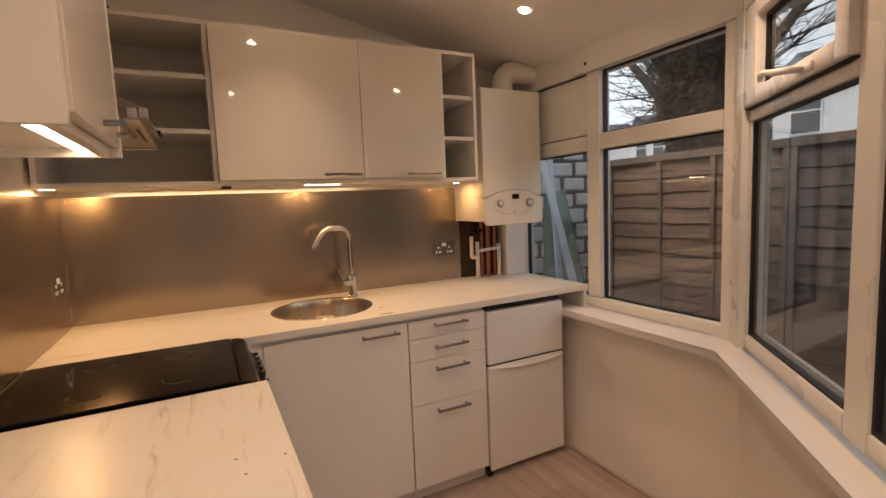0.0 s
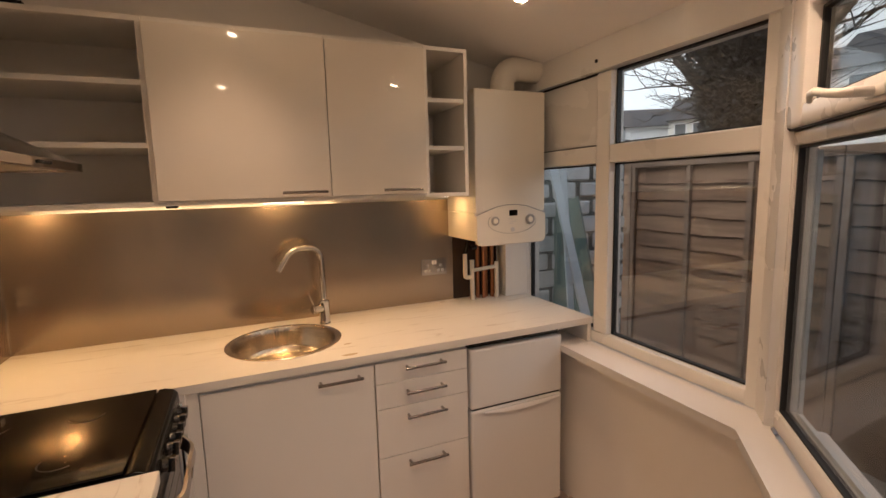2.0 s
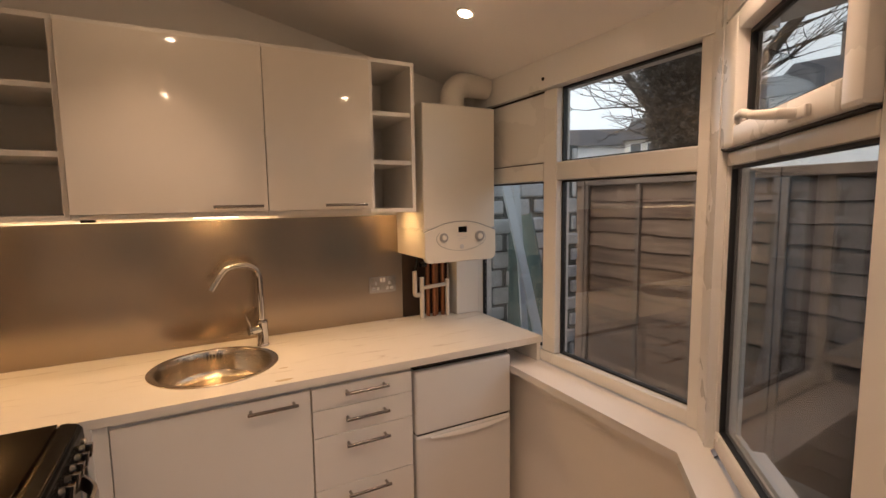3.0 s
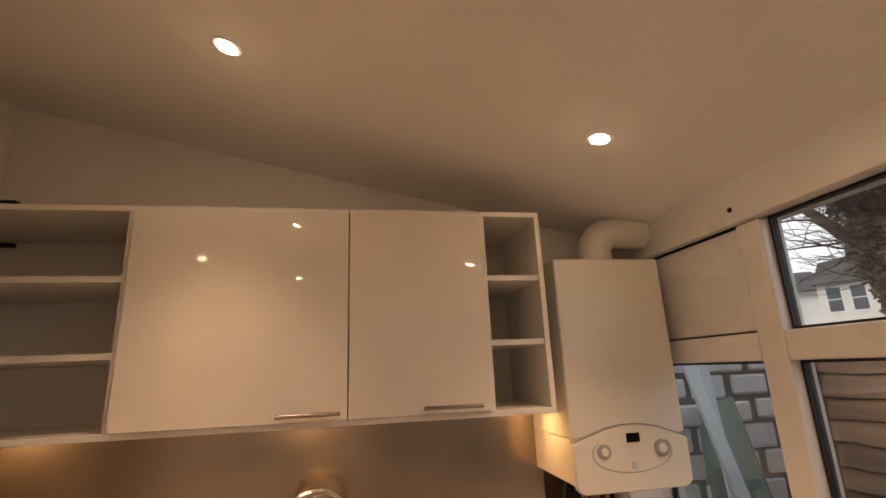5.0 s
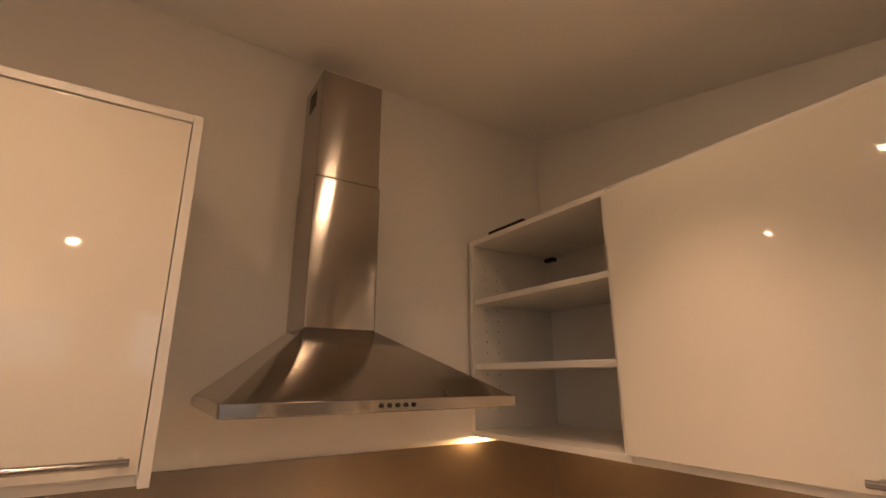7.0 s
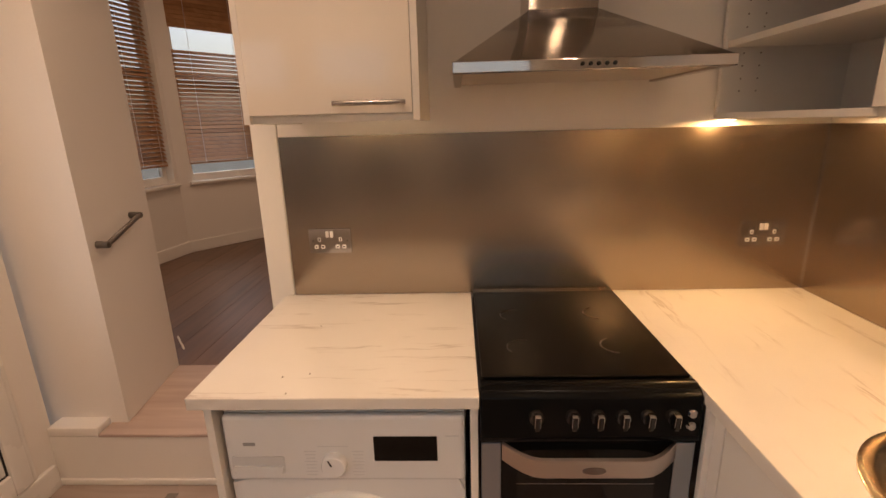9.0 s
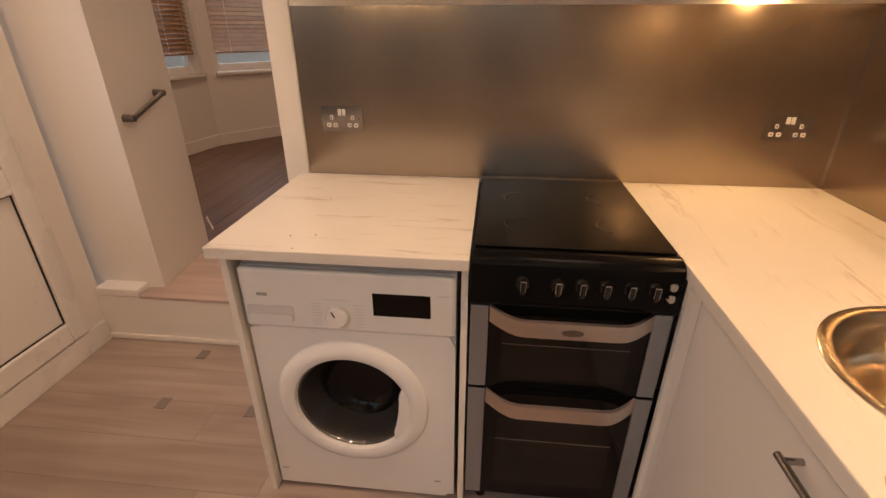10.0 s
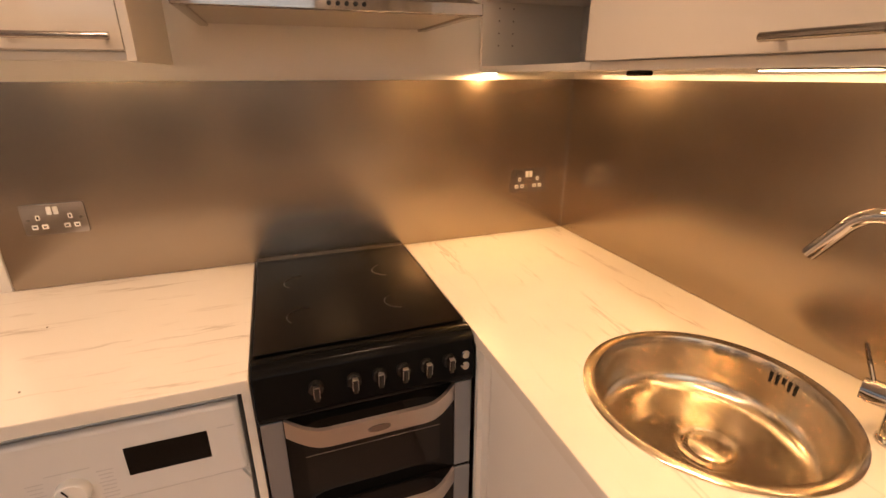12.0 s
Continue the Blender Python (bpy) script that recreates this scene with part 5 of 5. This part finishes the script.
WET = material("dried_water_mark", (0.58, 0.47, 0.33), 0.25, vary=0.2)
for x, y, w, d in ((1.214, -0.612, 0.030, 0.010), (1.232, -0.485, 0.016, 0.005)):
    mk = [(w * math.cos(radians(t)) * (1 + 0.15 * math.sin(3 * radians(t))), d * math.sin(radians(t))) for t in range(0, 360, 15)]
    solo("water_mark", prism(mk, pose(x, y, 0.9101), 0.0006), WET, "small brown dried water mark on the worktop", "mark", "marks beside the sink")
for x, y in ((0.643, -1.583), (0.557, -1.554), (0.28, -1.605), (0.57, -1.617)):
    cr = bmesh.new()
    bmesh.ops.create_icosphere(cr, subdivisions=1, radius=0.0026, matrix=pose(x, y, 0.9115) @ Matrix.Diagonal((1.3, 0.9, 0.6, 1)))
    solo("crumb", cr, EDGE, "tiny dark crumb lying on the worktop", "crumb", "crumbs on the worktop")

# ---- garden ----
GZ = -0.15
EARTH = material("damp_garden_ground", (0.085, 0.080, 0.065), 0.9, bump=0.6, scale=25, vary=0.4, vary_scale=1.2)
FENCEM = timber("weathered_fence_board", (0.085, 0.048, 0.031), (0.27, 0.172, 0.112), 0.8, "y", rings=22, by_object=0.3, bump=0.5)
FENCEP = timber("fence_batten", (0.10, 0.068, 0.048), (0.24, 0.17, 0.125), 0.85, "z", rings=22, by_object=0.2, bump=0.4)
BRICKW = material("white_painted_block", (0.60, 0.62, 0.62), 0.8, bump=0.8, scale=22, vary=0.55, vary_scale=7)
MORTAR = material("dark_mossy_mortar", (0.09, 0.10, 0.095), 0.95, bump=0.6, scale=50, vary=0.4)
BOARDW = material("white_plastic_board", (0.68, 0.73, 0.75), 0.4, vary=0.06, bump=0.03)
GREENG = material("green_tinted_sheet", (0.13, 0.19, 0.18), 0.25, vary=0.3, vary_scale=6, bump=0.05)
ground = structure("ground", box(-150, 150, -150, 150, GZ - 0.5, GZ), EARTH, "dark damp garden ground", "ground")

SKYCARD = glow("overcast_sky", (0.95, 0.975, 1.0), 1.25)
bsdf(SKYCARD).inputs["Base Color"].default_value = (0, 0, 0, 1)
sky_nt = SKYCARD.node_tree
cloud = sky_nt.nodes.new("ShaderNodeTexNoise")
cloud.inputs["Scale"].default_value = 0.012
cloud.inputs["Detail"].default_value = 5
sky_tc = sky_nt.nodes.new("ShaderNodeTexCoord")
sky_nt.links.new(sky_tc.outputs["Object"], cloud.inputs["Vector"])
cloud_range = sky_nt.nodes.new("ShaderNodeMapRange")
cloud_range.inputs["To Min"].default_value = 1.25
cloud_range.inputs["To Max"].default_value = 1.6
sky_nt.links.new(cloud.outputs["Fac"], cloud_range.inputs["Value"])
sky_nt.links.new(cloud_range.outputs["Result"], bsdf(SKYCARD).inputs["Emission Strength"])
sky_bm = bmesh.new()
sky_rows = [[sky_bm.verts.new((140 * math.cos(radians(a)), 140 * math.sin(radians(a)), z)) for a in range(-60, 121, 10)] for z in (GZ, 70, 140)]
for lo, hi in zip(sky_rows, sky_rows[1:]):
    for k in range(len(lo) - 1):
        sky_bm.faces.new((lo[k], lo[k + 1], hi[k + 1], hi[k]))
structure("backdrop", sky_bm, SKYCARD, "pale overcast evening sky behind the houses", "sky")


def fence_panel(y1, boards, label):
    fp = thing("fence_panel", (4.0, y1 - 0.765, GZ), label, "fence panel", "garden fence panels")
    rng = random.Random(5)
    for k in range(14):
        z = GZ + 0.02 + k * 0.126
        b = box(3.984, 3.998, y1 - 1.52, y1 - 0.005, -0.074, 0.074, 0.002, seg=1)
        cuts = [e for e in b.edges if abs(e.verts[0].co.y - e.verts[1].co.y) > 1.0]
        bmesh.ops.subdivide_edges(b, edges=cuts, cuts=22)
        for v in b.verts:
            if v.co.z < 0:
                v.co.z += 0.004 * math.sin(v.co.y * 5 + k * 2.3) + 0.003 * math.sin(v.co.y * 17 + k * 1.7) + 0.002 * math.sin(v.co.y * 41 + k)
        b.transform(Matrix.Translation((3.99, 0, z + 0.07)) @ pose(0, 0, 0, 0, 7, rng.uniform(-0.2, 0.2)) @ Matrix.Translation((-3.99, 0, 0)))
        part("board", b, boards, fp)
    for y in (y1 - 0.02, y1 - 0.545, y1 - 1.01, y1 - 1.505):
        part("batten", box(3.948, 3.970, y - 0.019, y + 0.019, GZ + 0.01, GZ + 1.79, 0.003, seg=1), FENCEP, fp)
    part("capping", box(3.945, 4.02, y1 - 1.525, y1, GZ + 1.790, GZ + 1.850, 0.004, seg=1), FENCEP, fp)
    return fp


# darker board colour for the fence panels further towards -y
FENCED = timber("dark_fence_board", (0.045, 0.030, 0.023), (0.14, 0.098, 0.075), 0.75, "y", rings=22, by_object=0.3, bump=0.5)
fp0 = fence_panel(0.72, FENCEM, "weathered overlap timber fence panel in the garden")
copy_thing(fp0, Matrix.Translation((4.0, 0.72 - 0.765 + 1.53, GZ)))
fp1 = fence_panel(0.72 - 1.53, FENCED, "dark overlap timber fence panel in the garden")
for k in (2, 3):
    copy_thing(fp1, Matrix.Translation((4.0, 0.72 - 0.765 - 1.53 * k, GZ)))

bw = thing("block_wall", (3.05, 0.55, GZ), "old white-painted block wall with dark open joints", "wall", kind="structure")
part("core", box(2.46, 3.66, 0.512, 0.70, GZ, 1.95), MORTAR, bw)
rng = random.Random(9)
for row in range(16):
    x = 2.46 - (0.125 if row % 2 else 0.0)
    while x < 3.66:
        a, b = max(x, 2.46), min(x + 0.235, 3.66)
        if b - a > 0.05:
            z = GZ + 0.01 + row * 0.130
            dx, dz = rng.uniform(-0.010, 0.010), rng.uniform(-0.010, 0.008)
            part("block", box(a + 0.010 + dx, b - 0.010 + dz, 0.494 + dx, 0.5125, z + 0.008 + dz, z + 0.113 + dx, 0.011, seg=1), BRICKW, bw)
        x += 0.25
solo("leaning_board", box(-0.035, 0.035, -0.008, 0.008, 0.0, 2.0, 0.004, m=Matrix.Translation((2.80, -0.385, GZ)) @ pose(0, 0, 0, -17.5, 0, 8)), BOARDW, "long white plastic board leaning in the side passage", "board")
solo("leaning_board", box(-0.03, 0.03, -0.006, 0.006, 0.0, 2.0, 0.004, m=Matrix.Translation((2.92, 0.14, GZ)) @ pose(0, 0, 0, -5, 0, 8)), BOARDW, "pale narrow board leaning by the block wall", "board")
solo("leaning_sheet", box(-0.01, 0.01, -0.55, 0.0, 0.0, 1.5, 0.003, m=Matrix.Translation((3.0, 0.46, GZ)) @ pose(0, 0, 0, -14, 0, 10)), GREENG, "dull green-tinted sheet leaning outside the window", "sheet")

# tree
BARK = material("ivy_bark", (0.07, 0.06, 0.052), 0.95, bump=0.9, scale=18, vary=0.45, vary_scale=5)
IVY = material("dull_ivy_leaf", (0.034, 0.031, 0.028), 0.7, vary=0.5, vary_scale=20)
tree = thing("tree", (8.4, 2.85, GZ), "large bare tree with an ivy-covered trunk behind the fence", "tree")
rng = random.Random(21)
T0 = Vector((8.4, 2.85, GZ))


def limb(points, radii, name="limb"):
    part(name, tube(points, radii, seg=10), BARK, tree)


limb([T0 + Vector((0.02 * math.sin(h * 2), 0.03 * math.sin(h * 1.3), h)) for h in (0, 1.5, 2.6, 3.4, 4.2, 5.2, 6.4, 7.6)], [0.55, 0.42, 0.40, 0.44, 0.50, 0.46, 0.34, 0.16], "trunk")
limbs = []
for base, tipv, r in (((0.0, 0.30, 3.0), (-0.3, 1.5, 6.0), 0.16), ((0.0, -0.30, 3.1), (0.3, -1.5, 6.1), 0.15), ((0.1, 0.32, 2.7), (0.6, 2.6, 5.0), 0.13), ((0.1, -0.34, 2.9), (0.5, -2.5, 5.2), 0.12), ((0, 0, 4.0), (0.1, -0.2, 8.0), 0.20), ((-0.1, 0.28, 3.8), (-0.3, 2.2, 6.6), 0.12), ((0.0, -0.3, 4.0), (0.2, -2.1, 6.8), 0.12)):
    a, b = T0 + Vector(base), T0 + Vector(tipv)
    mid = a.lerp(b, 0.5) + Vector((rng.uniform(-0.15, 0.15), rng.uniform(-0.2, 0.2), 0.25))
    limb([a, a.lerp(mid, 0.5), mid, mid.lerp(b, 0.5), b], [r, r * 0.8, r * 0.6, r * 0.4, r * 0.15])
    limbs.append((a, mid, b, r))
tw = bmesh.new()


def twig(p, d, length, r, depth):
    pts = [p]
    n = 5
    for k in range(n):
        d = (d + Vector((rng.uniform(-0.25, 0.25), rng.uniform(-0.25, 0.25), rng.uniform(-0.16, 0.20)))).normalized()
        pts.append(pts[-1] + d * (length / n))
    tube(pts, [r * (1 - 0.75 * k / n) for k in range(n + 1)], tw, seg=5, cap=False)
    if depth:
        for k in range(4):
            q = pts[rng.randint(1, n)]
            nd = (d + Vector((rng.uniform(-0.9, 0.9), rng.uniform(-0.9, 0.9), rng.uniform(-0.3, 0.6)))).normalized()
            twig(q, nd, length * rng.uniform(0.45, 0.7), r * 0.5, depth - 1)


for k in range(120):
    a, mid, b, r = limbs[k % 7]
    s = rng.uniform(0.05, 1.0)
    p = a.lerp(mid, s * 2) if s < 0.5 else mid.lerp(b, s * 2 - 1)
    sgn = 1 if k % 2 else -1
    twig(p, Vector((rng.uniform(-0.5, 0.4), sgn * rng.uniform(0.5, 1.2), rng.uniform(-0.1, 0.8))).normalized(), rng.uniform(0.8, 2.1), 0.022, 2)
for k in range(320):
    h, an = rng.uniform(2.6, 6.8), rng.uniform(0, 2 * math.pi)
    d = Vector((math.cos(an), math.sin(an), rng.uniform(-0.1, 0.8))).normalized()
    twig(T0 + Vector((0.36 * math.cos(an), 0.36 * math.sin(an), h)), d, rng.uniform(0.5, 1.2), 0.014, 1)
tagged(part("twigs", tw, BARK, tree, "bare fine twigs"), kind="stuff")
verts, faces = [], []
for k in range(34000):
    if k % 4:
        h = rng.uniform(1.2, 7.0)
        c, rad = T0 + Vector((0, 0.03, h)), (0.40 + 0.04 * math.sin(h * 5) + 0.24 * min(1.9, max(0, h - 2.4)) * rng.uniform(0.45, 1.0)) * (1 if h < 5.4 else 1 - 0.3 * (h - 5.4))
    else:
        a, mid, b, r = limbs[rng.choice((0, 1, 4, 5, 6))]
        s = rng.uniform(0, 0.75)
        c, rad = (a.lerp(mid, s * 2) if s < 0.5 else mid.lerp(b, s * 2 - 1)), r * (1.05 - 0.5 * s) + 0.05
    an = rng.uniform(0, 2 * math.pi)
    p = c + Vector((math.cos(an), math.sin(an), 0)) * (rad + rng.uniform(-0.04, 0.16))
    u = Vector((rng.uniform(-1, 1), rng.uniform(-1, 1), rng.uniform(-1, 1))).normalized()
    v = u.orthogonal().normalized()
    s = rng.uniform(0.02, 0.05)
    i = len(verts)
    verts += [p - u * s, p + v * s * 0.7, p + u * s, p - v * s * 0.7]
    faces.append((i, i + 1, i + 2, i + 3))
ime = bpy.data.meshes.new("ivy")
ime.from_pydata([tuple(v) for v in verts], [], faces)
ime.materials.append(IVY)
ivy = new("ivy", ime)
ivy.parent = tree
ivy.matrix_parent_inverse = Matrix.Translation(-tree.location)
tagged(ivy, "dense dull ivy leaves", kind="stuff")

# houses beyond the gardens
RENDERW = material("white_render", (0.84, 0.86, 0.88), 0.8, bump=0.2, scale=8, vary=0.05)
RENDERG = material("grey_render", (0.74, 0.75, 0.76), 0.85, bump=0.2, scale=8, vary=0.08)
CREAMR = material("cream_render", (0.80, 0.78, 0.72), 0.8, bump=0.2, scale=8, vary=0.06)
SLATE = material("dark_slate_roof", (0.06, 0.058, 0.062), 0.7, bump=0.5, scale=6, vary=0.3, stretch=(1, 1, 3))
STACK = material("old_chimney_brick", (0.16, 0.13, 0.11), 0.9, bump=0.5, scale=12, vary=0.3)
DARKPANE = material("dark_window_glass", (0.10, 0.12, 0.14), 0.1)


def house(az, dist, turn, width, depth, eaves, ridge, wall, wins, label, chimneys=(), gable=False):
    """A house seen from the kitchen at a bearing; its front faces the kitchen, turned by some degrees."""
    c = Vector((0.9 + dist * math.cos(radians(az)), -2.3 + dist * math.sin(radians(az)), GZ))
    m = Matrix.Translation(c) @ pose(0, 0, 0, 0, 0, az - 90 + turn)  # local -y faces the kitchen
    h = thing("house", c, label, "house", "houses beyond the garden")
    if gable:
        out = [(-width / 2, 0), (width / 2, 0), (width / 2, eaves - GZ), (0, ridge - GZ), (-width / 2, eaves - GZ)]
        part("wall", prism(out, m @ FACE_Y @ pose(0, 0, -depth), depth), wall, h)
        rf = [(-width / 2 - 0.3, eaves - GZ - 0.2), (0, ridge - GZ + 0.02), (width / 2 + 0.3, eaves - GZ - 0.2), (width / 2 + 0.3, eaves - GZ + 0.05), (0, ridge - GZ + 0.3), (-width / 2 - 0.3, eaves - GZ + 0.05)]
        part("roof", prism(rf, m @ FACE_Y @ pose(0, 0, -depth - 0.2), depth + 0.5), SLATE, h)
    else:
        part("wall", box(-width / 2, width / 2, 0, depth, 0, eaves - GZ, m=m), wall, h)
        rf = [(-0.4, eaves - GZ - 0.1), (depth / 2, ridge - GZ), (depth + 0.4, eaves - GZ - 0.1), (depth / 2, eaves - GZ - 0.05)]
        RM = m @ Matrix(((0, 0, 1, -width / 2 - 0.2), (1, 0, 0, 0), (0, 1, 0, 0), (0, 0, 0, 1)))
        part("roof", prism(rf, RM, width + 0.4), SLATE, h)
    for x, z, w, hh in wins:
        fm = m @ Matrix.Translation((x, 0, z - GZ)) @ FACE_Y
        wf = part("window", prism([(-w / 2 - 0.09, -0.1), (w / 2 + 0.09, -0.1), (w / 2 + 0.09, hh + 0.09), (-w / 2 - 0.09, hh + 0.09)], fm, 0.06), RENDERW, h, "white framed window")
        part("pane", prism([(-w / 2, 0), (w / 2, 0), (w / 2, hh / 2 - 0.04), (-w / 2, hh / 2 - 0.04)], fm @ pose(0, 0, 0.055), 0.02), DARKPANE, wf)
        part("pane", prism([(-w / 2, hh / 2 + 0.04), (w / 2, hh / 2 + 0.04), (w / 2, hh), (-w / 2, hh)], fm @ pose(0, 0, 0.055), 0.02), DARKPANE, wf)
    for x, y, z0, z1 in chimneys:
        s = part("chimney", box(x - 0.45, x + 0.45, y - 0.3, y + 0.3, z0 - GZ, z1 - GZ, 0.03, m=m), STACK, h)
        for k in (-0.22, 0.22):
            part("chimney_pot", rod(m @ Vector((x + k, y, z1 - GZ)), m @ Vector((x + k, y, z1 - GZ + 0.4)), 0.12, seg=10), STACK, s)


house(43.6, 44, 14, 6.0, 8.0, 6.2, 8.1, RENDERW, ((-1.4, 4.3, 0.8, 0.8), (-0.2, 4.3, 0.8, 0.8)), "white rendered house end with a dark slate roof")
house(37.8, 39, -6, 4.4, 8.0, 6.0, 7.9, CREAMR, ((-1.4, 4.1, 0.7, 1.5), (-0.2, 4.1, 0.7, 1.5), (1.0, 4.1, 0.7, 1.5)), "cream terraced house with a slate roof and chimney", chimneys=((-0.2, 3.0, 6.9, 8.6),))
house(28.0, 27, -10, 5.0, 8.0, 5.6, 7.8, RENDERG, ((-1.4, 3.6, 0.9, 1.7), (0.4, 3.6, 0.9, 1.7), (1.8, 3.6, 0.9, 1.7)), "grey terraced house with white windows", chimneys=((-1.6, 3.5, 7.0, 8.6),))
house(21.5, 25, -10, 5.6, 8.0, 5.9, 8.0, RENDERW, ((-1.6, 3.7, 1.0, 1.8), (0.6, 3.7, 1.0, 1.8)), "white terraced house with sash windows and old chimney", chimneys=((-0.6, 3.4, 7.2, 9.2),))
